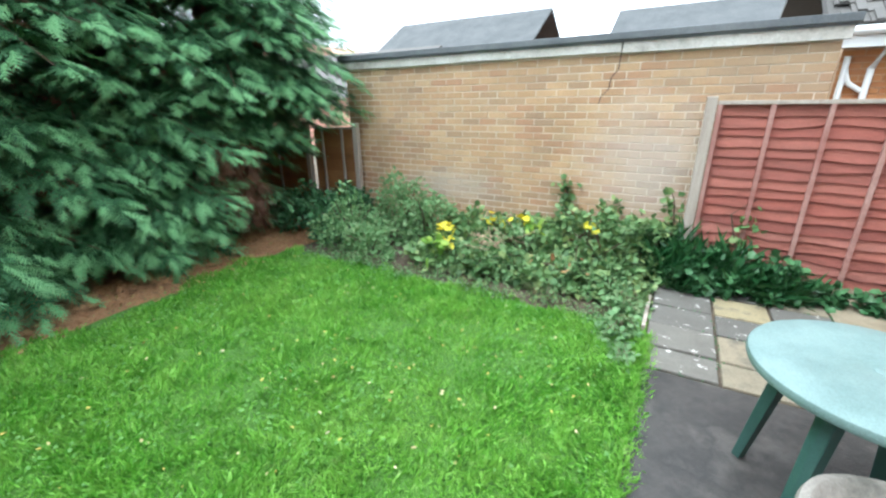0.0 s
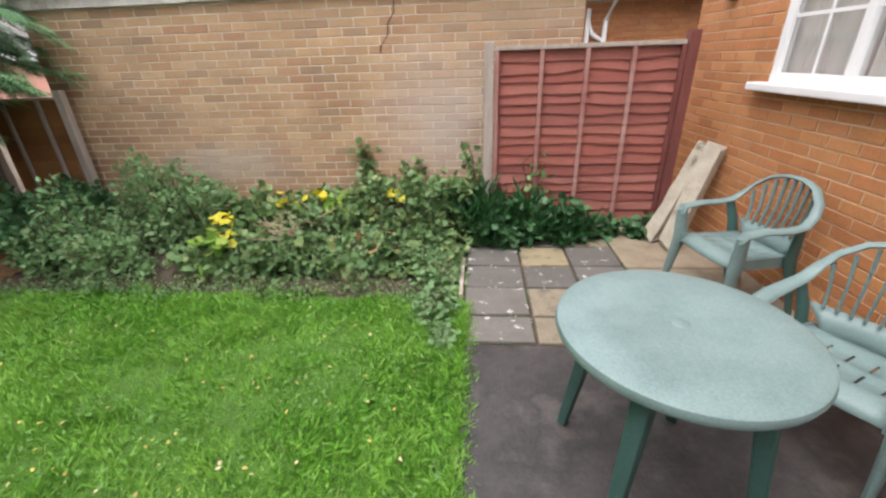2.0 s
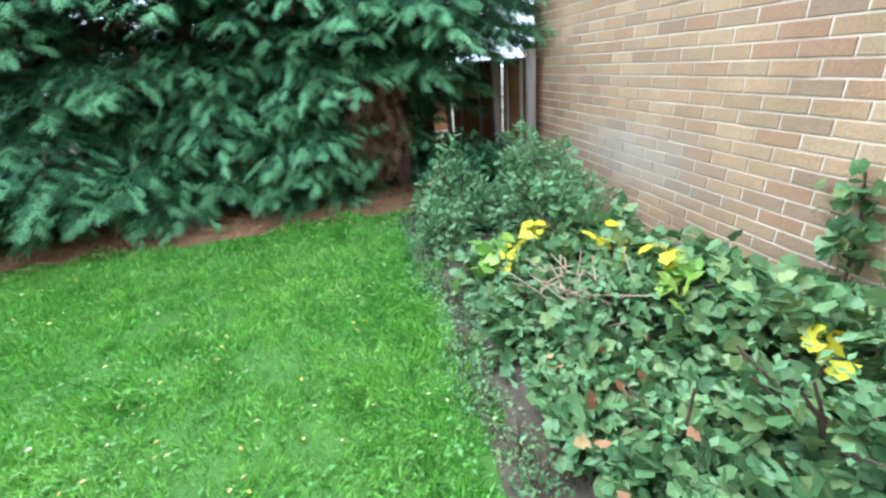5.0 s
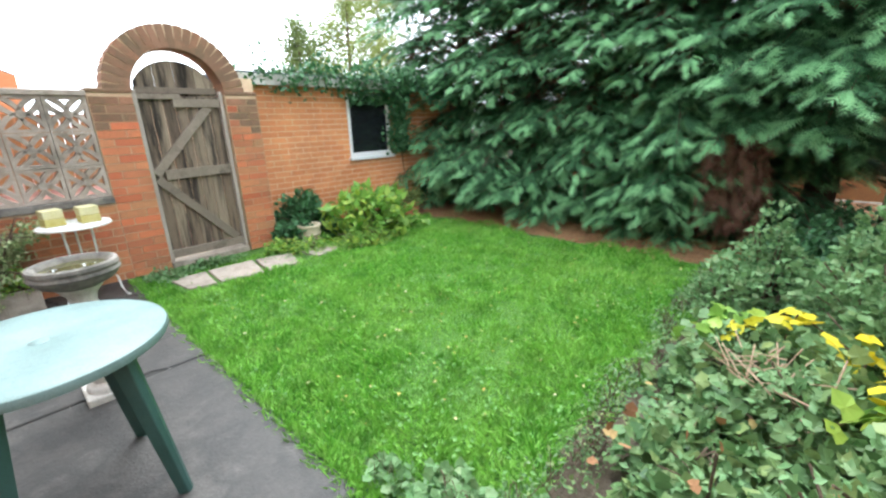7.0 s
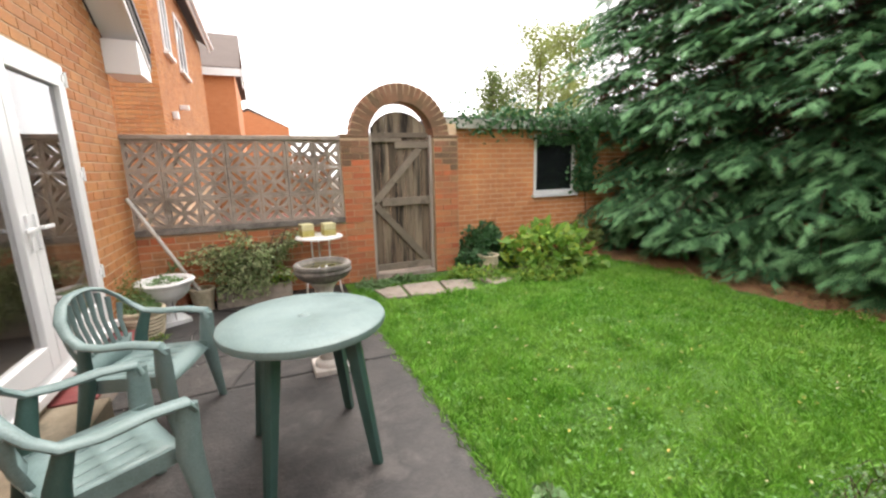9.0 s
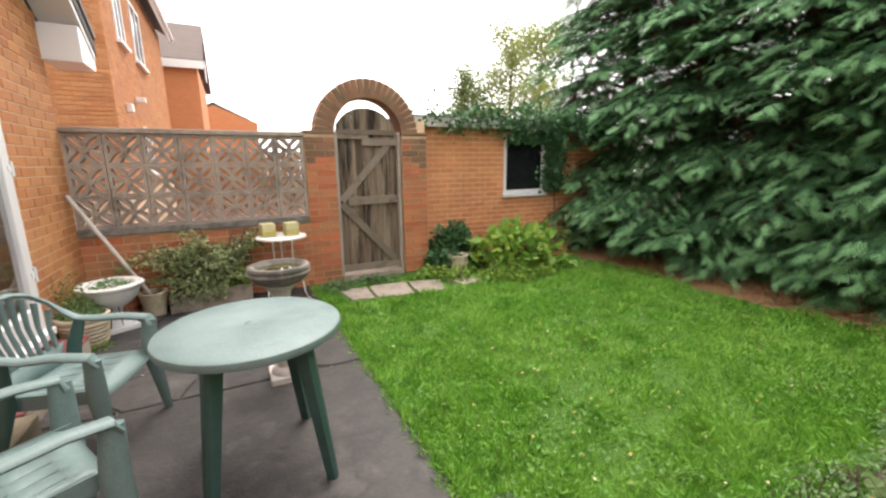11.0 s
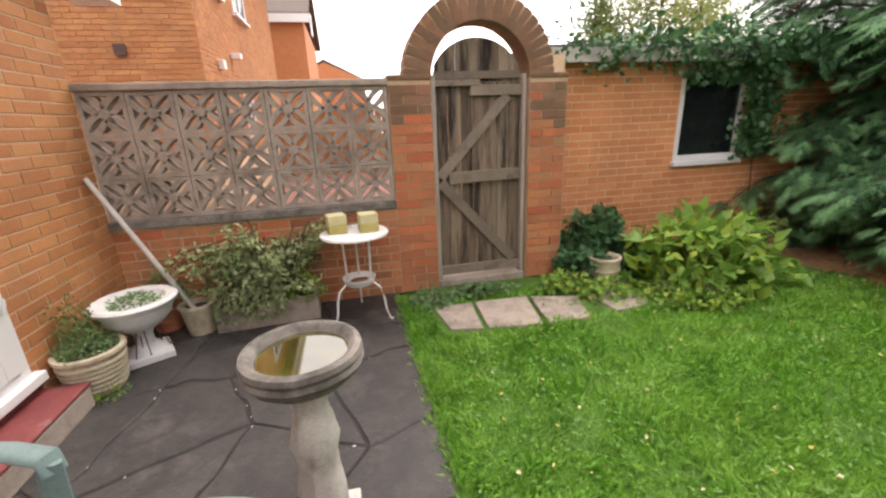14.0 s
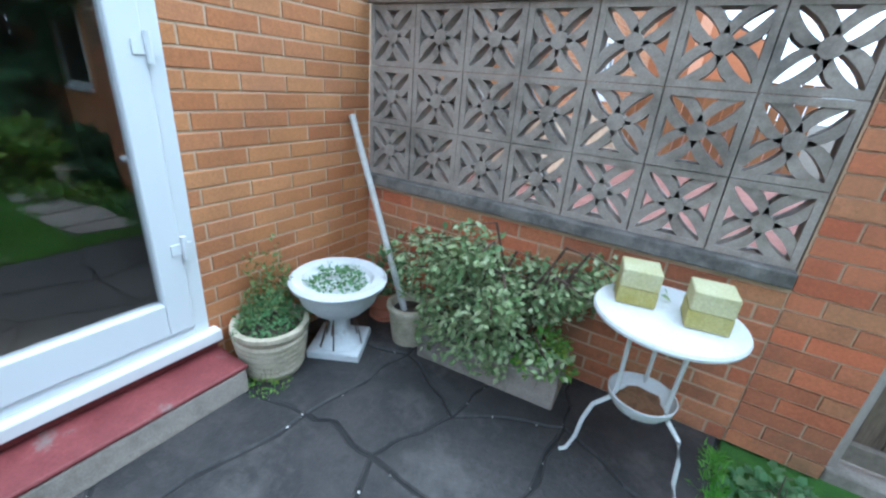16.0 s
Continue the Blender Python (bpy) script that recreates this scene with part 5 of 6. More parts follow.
# ---- lawn grass, flecks and fallen leaves ----
n = 222000
gp = np.stack([rng.uniform(-6.2, -2.08, n), rng.uniform(-0.35, 4.5, n), np.full(n, -0.015)], 1)
gx, gy = gp[:, 0], gp[:, 1]
edge = (gy < 4.35 - 0.12 * rng.uniform(size=n) ** 2 + 0.07 * np.sin(gx * 5) + 0.05 * np.sin(gx * 13.7 + 1)) & (gx > -5.95 + 0.14 * np.sin(gy * 3.1) + 0.08 * np.sin(gy * 11.3)) & ~((gx > -3.5) & (gy < 0.3 + 0.05 * np.sin(gx * 14))) & ~((gx > -3.9) & (gx < -2.27) & (gy > 0.36) & (gy < 0.88 + 0.03 * np.sin(gx * 17)))
thin = rng.uniform(size=n) < 0.62 + 0.38 * (np.sin(gx * 7.3 + np.sin(gy * 5.1) * 2) * np.sin(gy * 6.7 + 1.3) > -0.5)
gp = gp[edge & thin]
gx, gy, n = gp[:, 0], gp[:, 1], len(gp)
# blades lie over in whorls, and stand in tufts of uneven height
whorl = 2.6 * np.sin(gx * 1.9 + 1.3 * np.sin(gy * 2.3)) + 2.2 * np.sin(gy * 3.1 + 1.7 * np.sin(gx * 4.1))
comb = np.stack([np.cos(whorl), np.sin(whorl), np.zeros(n)], 1)
clump = np.sin(gx * 9.1 + 2 * np.sin(gy * 4.3)) * np.sin(gy * 8.3 + 2 * np.sin(gx * 3.9))
fleck = np.sin(gx * 23.0 + 3 * np.sin(gy * 11.0)) * np.sin(gy * 21.0 + 3 * np.sin(gx * 9.0))
lean = unit(n, 0.55 + 0.25 * rng.uniform()) + 0.75 * comb * (0.6 + 0.4 * clump)[:, None]
tuft = np.maximum(0.028, 0.040 + 0.034 * rng.uniform(size=n) ** 2 + 0.018 * clump + 0.012 * fleck)
tagged(scatter("lawn_grass", GRASS, BLADE, BLADE_F, gp, lean, unit(n, 0.3), tuft, kind="stuff"), "short bright green lawn grass with clover patches", "grass")
n = 7000
ep = np.stack([-2.1 + 0.03 * np.abs(rng.normal(size=n)), rng.uniform(0.1, 4.2, n), np.full(n, -0.01)], 1)
tagged(scatter("edge_grass", GRASS, BLADE, BLADE_F, ep, unit(n, 0.5) + (0.25, 0, 0.2), unit(n, 0.3), rng.uniform(0.03, 0.075, n), kind="stuff"), "ragged grass leaning over the patio edge", "grass")
n = 9000
cp = np.stack([rng.uniform(-6.0, -2.12, n), rng.uniform(0.2, 4.3, n), np.full(n, 0.024)], 1)
keep = rng.uniform(size=n) < 0.15 + 0.85 * (np.sin(cp[:, 0] * 3.3 + 1) * np.sin(cp[:, 1] * 2.9) > 0.1)
cp = cp[keep & (rng.uniform(size=n) < 0.5)]
n = len(cp)
tagged(scatter("lawn_clover", CLOVER, OVATE, OVATE_F, cp, unit(n) * (1, 1, 0.2), unit(n, 1.6), rng.uniform(0.016, 0.036, n), kind="stuff"), "small pale clover leaves scattered in the lawn", "clover")
n = 300
lp = np.stack([rng.uniform(-6.0, -2.2, n), rng.uniform(0.5, 4.2, n), np.full(n, 0.028)], 1)
tagged(scatter("fallen_leaves", FALLEN, OVATE, OVATE_F, lp, unit(n) * (1, 1, 0.1), unit(n, 2.5), rng.uniform(0.012, 0.034, n), kind="stuff"), "small yellow and pale fallen leaves on the grass", "leaves")
n = 4200
lp = np.stack([rng.uniform(-6.9, -5.75, n), rng.uniform(0.6, 5.0, n), np.full(n, 0.03)], 1)
lp = lp[rng.uniform(size=n) < np.clip((-5.75 - lp[:, 0]) * 3, 0, 1)]
n = len(lp)
tagged(scatter("needle_litter", LITTER_LEAF, OVATE, OVATE_F, lp, unit(n) * (1, 1, 0.1), unit(n, 2.0), rng.uniform(0.015, 0.05, n), kind="stuff"), "rusty dead sprays under the conifers", "litter")
n = 900
fp = np.stack([rng.uniform(-2.07, -0.1, n), rng.uniform(0.1, 5.0, n), np.full(n, 0.004)], 1)
tagged(scatter("patio_flecks", PALE_STONE, OVATE, OVATE_F, fp, unit(n) * (1, 1, 0), np.tile((0, 0, 1.0), (n, 1)), rng.uniform(0.005, 0.022, n), kind="stuff"), "white specks and droppings on the paving", "specks")


# ---- plants ----
def plant(name, label, stems, mat, tmpl, faces, pos, size, up=0.5, droop=0.0, outward=None, stem_mat=None):
    """A plant of stems and many leaves."""
    root = thing(name, label, "plant", pose(*stems[0][0]) if stems else None)
    inv = Vector(stems[0][0]) if stems else Vector((0, 0, 0))
    sm = Mesh()
    for st in stems:
        sm.tube([Vector(q) - inv for q in st], [min(0.008, 0.018 * (Vector(st[-1]) - Vector(st[0])).length) * (1 - 0.6 * k / len(st)) for k in range(len(st))], 5)
    part("stem", sm, stem_mat or BARK, root, kind="stuff")
    n = len(pos)
    ax = unit(n, -droop)
    if outward is not None:
        ax = ax + outward
    scatter("foliage", mat, tmpl, faces, np.asarray(pos) - np.array(inv), ax, unit(n, up * 2), size, root, kind="stuff")
    return root


def blob(n, c, r, hollow=0.55):
    """Points in an uneven mound about c with half-sizes r, mostly near its skin."""
    d = unit(n)
    d[:, 2] = np.abs(d[:, 2])
    lump = 1 + 0.22 * np.sin(d[:, 0] * 5 + c[0] * 9) * np.sin(d[:, 1] * 6 + c[1] * 7) + 0.15 * np.sin(d[:, 2] * 9 + c[0] * 5)
    q = (hollow + (1 - hollow) * rng.uniform(size=n) ** 0.5) * lump
    return np.array(c) + d * q[:, None] * np.array(r), d


def stems_for(c, r, k=7):
    out = []
    for _ in range(k):
        a, q = random.uniform(0, 6.28), random.uniform(0.3, 0.9)
        tip = Vector((c[0] + r[0] * q * math.cos(a), c[1] + r[1] * q * math.sin(a), r[2] * random.uniform(0.6, 1.0)))
        base = Vector((c[0] + random.uniform(-0.04, 0.04), c[1] + random.uniform(-0.04, 0.04), c[2]))
        out.append([base, base.lerp(tip, 0.5) + Vector((0, 0, 0.08)), tip])
    return out


def mound(name, label, c, r, n, mat, size, tmpl=OVATE, faces=OVATE_F, up=0.5, hollow=0.5):
    pos, d = blob(n, c, r, hollow)
    return plant(name, label, stems_for(c, r), mat, tmpl, faces, pos, rng.uniform(*size, n), up, 0.0, d * 0.6)


# bed along the garage wall
for x, y, rx, ry, h, k in ((-5.05, 5.35, 0.42, 0.4, 0.68, 2400), (-5.35, 4.75, 0.4, 0.33, 0.6, 1700), (-4.65, 5.35, 0.38, 0.42, 0.62, 1700), (-4.95, 4.55, 0.35, 0.25, 0.3, 1000)):
    mound("pale_shrub", "pale green leafy shrub in the bed by the wall", (x, y, 0), (rx, ry, h), k, PALE_LEAF, (0.035, 0.075))
for x, y, rx, ry, h, k in ((-5.95, 5.3, 0.45, 0.42, 0.58, 2200), (-6.6, 5.2, 0.5, 0.5, 0.5, 1600), (-5.75, 4.85, 0.3, 0.28, 0.5, 1000)):
    mound("ivy_mound", "dark green ivy mound in the shaded corner", (x, y, 0), (rx, ry, h), k, IVY, (0.035, 0.07), LOBED, LOBED_F)
for x, y, rx, ry, h, k in ((-4.1, 4.82, 0.4, 0.34, 0.24, 800), (-3.6, 4.86, 0.42, 0.38, 0.23, 900), (-3.1, 4.85, 0.42, 0.34, 0.2, 850), (-2.68, 4.92, 0.38, 0.36, 0.18, 800), (-2.42, 5.08, 0.28, 0.34, 0.2, 600), (-4.1, 5.35, 0.45, 0.4, 0.38, 1200), (-3.5, 5.4, 0.5, 0.42, 0.42, 1500), (-2.9, 5.4, 0.5, 0.42, 0.5, 1600), (-2.35, 5.45, 0.42, 0.36, 0.52, 1500), (-2.25, 4.75, 0.13, 0.22, 0.1, 220)):
    mound("bramble", "tangled bramble with dull green leaves in the bed", (x, y, 0), (rx, ry, h), k, BRAMBLE, (0.045, 0.095), LOBED, LOBED_F, 0.7)
for x, y, rx, ry, h, k in ((-1.95, 5.4, 0.3, 0.3, 0.42, 700), (-1.55, 5.36, 0.26, 0.2, 0.34, 420), (-1.2, 5.3, 0.2, 0.14, 0.2, 220)):
    pos, d = blob(k, (x, y, 0), (rx, ry, h), 0.2)
    plant("strappy_plant", "dark green strap-leaved plant at the fence foot", stems_for((x, y, 0), (rx, ry, h), 3), STRAP, BLADE, BLADE_F, pos, rng.uniform(0.12, 0.24, k), 0.3, 0.0, d * 1.2 + np.array((0, 0, 0.5)))
for x, y, rx, ry, h, k in ((-1.75, 5.3, 0.32, 0.24, 0.34, 520), (-1.25, 5.36, 0.32, 0.18, 0.3, 420), (-0.9, 5.42, 0.2, 0.12, 0.16, 160), (-0.5, 5.4, 0.2, 0.1, 0.18, 170)):
    mound("ivy_mound", "dark green ivy sprawling at the foot of the red fence", (x, y, 0), (rx, ry, h), k, IVY, (0.05, 0.095), LOBED, LOBED_F, 0.8)
for x, y, rx, ry, h, k in ((-2.27, 4.14, 0.15, 0.22, 0.1, 260), (-2.3, 4.52, 0.2, 0.2, 0.12, 260), (-2.2, 3.8, 0.08, 0.14, 0.05, 90)):
    mound("border_weed", "leafy weed spilling onto the lawn beside the paving", (x, y, 0), (rx, ry, h), k, PALE_LEAF, (0.03, 0.065), LOBED, LOBED_F, 0.9, 0.3)
tagged(part("edging_board", Mesh().box(-2.125, -2.097, 4.28, 4.86, -0.06, 0.035), FENCE_POST, bevel=0.004), "pale weathered timber edging beside the paving slabs", "edging")
for x, y, z in ((-4.02, 4.76, 0.28), (-4.2, 4.95, 0.36), (-3.72, 5.2, 0.42), (-3.44, 5.32, 0.45), (-2.75, 5.3, 0.46)):
    k = 9
    pos = np.array((x, y, z)) + rng.normal(size=(k, 3)) * (0.05, 0.05, 0.035)
    plant("yellowed_leaves", "bright yellow autumn leaves on a trailing stem", [[(x, y, 0.0), (x + 0.02, y, z * 0.6), (x, y + 0.03, z)]], YELLOW_LEAF, LOBED, LOBED_F, pos, rng.uniform(0.06, 0.1, k), 0.9)
for x, y, z in ((-4.05, 4.65, 0.22), (-4.2, 4.72, 0.24), (-3.3, 5.25, 0.38)):
    k = 14
    pos = np.array((x, y, z)) + rng.normal(size=(k, 3)) * (0.08, 0.08, 0.04)
    plant("broad_leaf_seedling", "lime-green broad leaves among the brambles", [[(x, y, 0.0), (x + 0.02, y, z)]], LIME_LEAF, LOBED, LOBED_F, pos, rng.uniform(0.08, 0.13, k), 0.9)
for st, k in (([(-3.05, 5.8, 0.3), (-3.1, 5.86, 0.6), (-3.15, 5.87, 0.8)], 90), ([(-2.0, 5.6, 0.3), (-2.05, 5.62, 0.7), (-2.1, 5.7, 0.8)], 60), ([(-1.5, 5.5, 0.3), (-1.6, 5.52, 0.65), (-1.45, 5.52, 0.8)], 30), ([(-2.7, 5.8, 0.3), (-2.6, 5.85, 0.6)], 60)):
    base = np.array([Vector(st[0]).lerp(Vector(st[-1]), q) for q in rng.uniform(0, 0.85, k)])
    plant("climbing_stem", "thin climbing bramble shoot against the wall", [st], BRAMBLE, LOBED, LOBED_F, base + rng.normal(size=(k, 3)) * (0.06, 0.012, 0.05), rng.uniform(0.05, 0.085, k), 0.2)
for x in np.arange(-5.6, -2.15, 0.15):
    y = 4.36 + 0.05 * math.sin(x * 6)
    mound("edge_weed", "low pale weeds along the ragged lawn edge", (x + random.uniform(-0.08, 0.08), y, 0.0), (0.16, 0.13, random.uniform(0.04, 0.1)), 110, PALE_LEAF if random.random() < 0.6 else BRAMBLE, (0.014, 0.035), up=0.9, hollow=0.2)
for x, y, rx, ry, h in ((-3.85, 4.74, 0.3, 0.25, 0.22), (-3.3, 4.78, 0.35, 0.25, 0.2), (-2.8, 4.86, 0.35, 0.26, 0.18), (-2.45, 4.8, 0.22, 0.2, 0.13), (-3.4, 5.1, 0.3, 0.25, 0.42), (-2.6, 5.2, 0.35, 0.25, 0.48)):
    mound("hedge_weed", "pale dusty small-leaved weeds among the brambles", (x, y, 0.02), (rx, ry, h), 500, PALE_LEAF, (0.025, 0.05), up=0.9, hollow=0.75)
k = 14
rp = np.stack([rng.uniform(-3.2, -2.3, k), rng.uniform(4.5, 5.2, k), rng.uniform(0.24, 0.34, k)], 1)
plant("reddened_leaves", "few rusty orange leaves on the brambles", [[(-2.75, 4.85, 0.0), (-2.75, 4.85, 0.38)]], LITTER_LEAF, LOBED, LOBED_F, rp, rng.uniform(0.03, 0.06, k), 0.9)
crack = Mesh()
cp2 = [(-2.72, 2.05), (-2.73, 1.9), (-2.79, 1.82), (-2.8, 1.72), (-2.87, 1.64), (-2.88, 1.58)]
crack.add([(x + dx, 5.8935, z) for x, z in cp2 for dx in (-0.006, 0.006)], [(2 * k, 2 * k + 1, 2 * k + 3, 2 * k + 2) for k in range(5)])
part("wall_crack", crack, BROWN_METAL, label="dark stepped crack in the garage wall", kind="structure")
twig = Mesh()
for _ in range(60):
    a = Vector((random.uniform(-3.75, -3.35), random.uniform(4.75, 5.15), random.uniform(0.15, 0.36)))
    b = a + Vector((random.uniform(-0.2, 0.2), random.uniform(-0.15, 0.15), random.uniform(-0.08, 0.12)))
    twig.tube([a, b], 0.0035, 4)
tagged(part("dry_twigs", twig, TWIG_PALE, kind="stuff"), "heap of dry pale twigs among the brambles", "twigs")

# plants by the screen wall
pts, outs, arcs = [], [], []
for k in range(46):
    a = random.uniform(0, 2 * math.pi)
    reach, top = random.uniform(0.45, 1.05), random.uniform(0.16, 0.6)
    root = Vector((-1.0 + 0.2 * random.uniform(-1, 1), 0.22 + 0.04 * random.uniform(-1, 1), 0.21))
    tip = Vector((root.x + 0.5 * reach * math.cos(a), max(0.04, root.y + 0.3 * reach * math.sin(a)), 0.21 + top - 0.3 * max(0.0, reach - 0.7)))
    bend = root.lerp(tip, 0.55) + Vector((0, 0, 0.5 * top))
    arcs.append([root, bend, tip])
    for _ in range(125):
        q = random.uniform(0.2, 1.05)
        p = root * (1 - q) ** 2 + bend * (2 * q * (1 - q)) + tip * q * q
        pts.append((p.x + random.gauss(0, 0.045), max(0.02, p.y + random.gauss(0, 0.04)), p.z + random.gauss(0, 0.018)))
        outs.append((math.cos(a) * 0.6, math.sin(a) * 0.6, -0.1))
for k in range(700):
    # a skirt that hangs over the trough's front
    q = random.random()
    pts.append((-0.7 - 0.5 * random.random(), 0.35 + 0.07 * random.random(), 0.09 + 0.28 * q ** 0.6))
    outs.append((0.1, 0.5, -0.5))
plant("variegated_shrub", "bushy variegated cream and green shrub in the trough", arcs, VARIEGATED, OVATE, OVATE_F, np.array(pts), rng.uniform(0.025, 0.05, len(pts)), 0.9, 0.0, np.array(outs))
mound("trough_plant", "small lime-green plant at the trough's end", (-1.33, 0.27, 0.2), (0.12, 0.13, 0.16), 380, LIME_LEAF, (0.02, 0.045))
mound("pot_weeds", "fine green weeds filling the buff pot", (-0.15, 0.85, 0.23), (0.15, 0.16, 0.13), 900, PALE_LEAF, (0.012, 0.03))
mound("pot_fern", "fine olive feathery plant behind the pot weeds", (-0.1, 0.8, 0.24), (0.14, 0.16, 0.32), 900, OLIVE_LEAF, (0.015, 0.03), hollow=0.2)
mound("urn_weeds", "green weeds growing in the white urn", (-0.3, 0.55, 0.385), (0.15, 0.15, 0.07), 500, PALE_LEAF, (0.012, 0.03))
mound("corner_plant", "small pale plant in the corner pot", (-0.32, 0.17, 0.2), (0.16, 0.13, 0.28), 320, PALE_LEAF, (0.025, 0.05))
mound("step_weeds", "low weeds growing below the buff pot", (-0.26, 0.98, 0.0), (0.1, 0.09, 0.05), 220, LIME_LEAF, (0.012, 0.025))
# plants by the outbuilding
mound("lime_shrub", "lime-green broad-leaved shrub below the small window", (-4.6, 0.55, 0.0), (0.55, 0.5, 0.62), 620, LIME_LEAF, (0.1, 0.19), up=1.0, hollow=0.6)
mound("lime_shrub", "yellow-green broad-leaved shrub beside the lawn", (-5.0, 0.5, 0.0), (0.4, 0.42, 0.48), 320, LIME_LEAF, (0.09, 0.17), up=1.0, hollow=0.6)
mound("dark_shrub", "dense dark green shrub beside the arch", (-4.0, 0.0, 0.0), (0.42, 0.34, 0.52), 2000, IVY, (0.05, 0.085), LOBED, LOBED_F)
mound("pot_plant", "small olive plant in the clay pot", (-5.75, 0.2, 0.18), (0.2, 0.2, 0.26), 360, OLIVE_LEAF, (0.04, 0.07))
for x, y, rx, ry, h, k in ((-3.5, 0.35, 0.25, 0.2, 0.14, 420), (-3.75, 0.6, 0.2, 0.18, 0.13, 300), (-4.15, 0.85, 0.28, 0.2, 0.16, 380), (-2.3, 0.3, 0.2, 0.2, 0.07, 420), (-2.75, 0.2, 0.3, 0.12, 0.06, 420), (-4.4, 1.0, 0.25, 0.15, 0.2, 300)):
    mound("ground_ivy", "low green weeds at the foot of the arch", (x, y, 0.0), (rx, ry, h), k, PALE_LEAF if x > -3 else LIME_LEAF, (0.02, 0.05), LOBED, LOBED_F, 0.9, 0.3)
k = 3000
ip = np.stack([-3.55 - 3.9 * rng.uniform(size=k) ** 0.6, OY + 0.16 + 0.1 * rng.normal(size=k), 2.06 + 0.1 * rng.normal(size=k)], 1)
ip[:, 2] -= 0.14 * np.maximum(0, np.sin(ip[:, 0] * 7.1)) * rng.uniform(size=k)
j = 1500
jp = np.stack([rng.normal(-6.15, 0.13, j), OY + 0.05 + 0.05 * np.abs(rng.normal(size=j)), rng.uniform(0.95, 2.1, j)], 1)
j2 = 300
jq = np.stack([rng.uniform(-5.95, -5.2, j2), OY + 0.05 + 0.04 * np.abs(rng.normal(size=j2)), 1.85 + 0.15 * rng.uniform(-1, 1, j2)], 1)
plant("ivy", "dark ivy trailing over the outbuilding's roof edge and window", [[(-6.3, -0.45, 0), (-6.2, -0.46, 1.0), (-6.1, -0.44, 2.0)], [(-6.1, -0.42, 1.95), (-5.0, -0.35, 2.09), (-3.6, -0.35, 2.09)]], IVY, LOBED, LOBED_F, np.vstack([ip, jp, jq]), rng.uniform(0.035, 0.075, k + j + j2), 0.4)


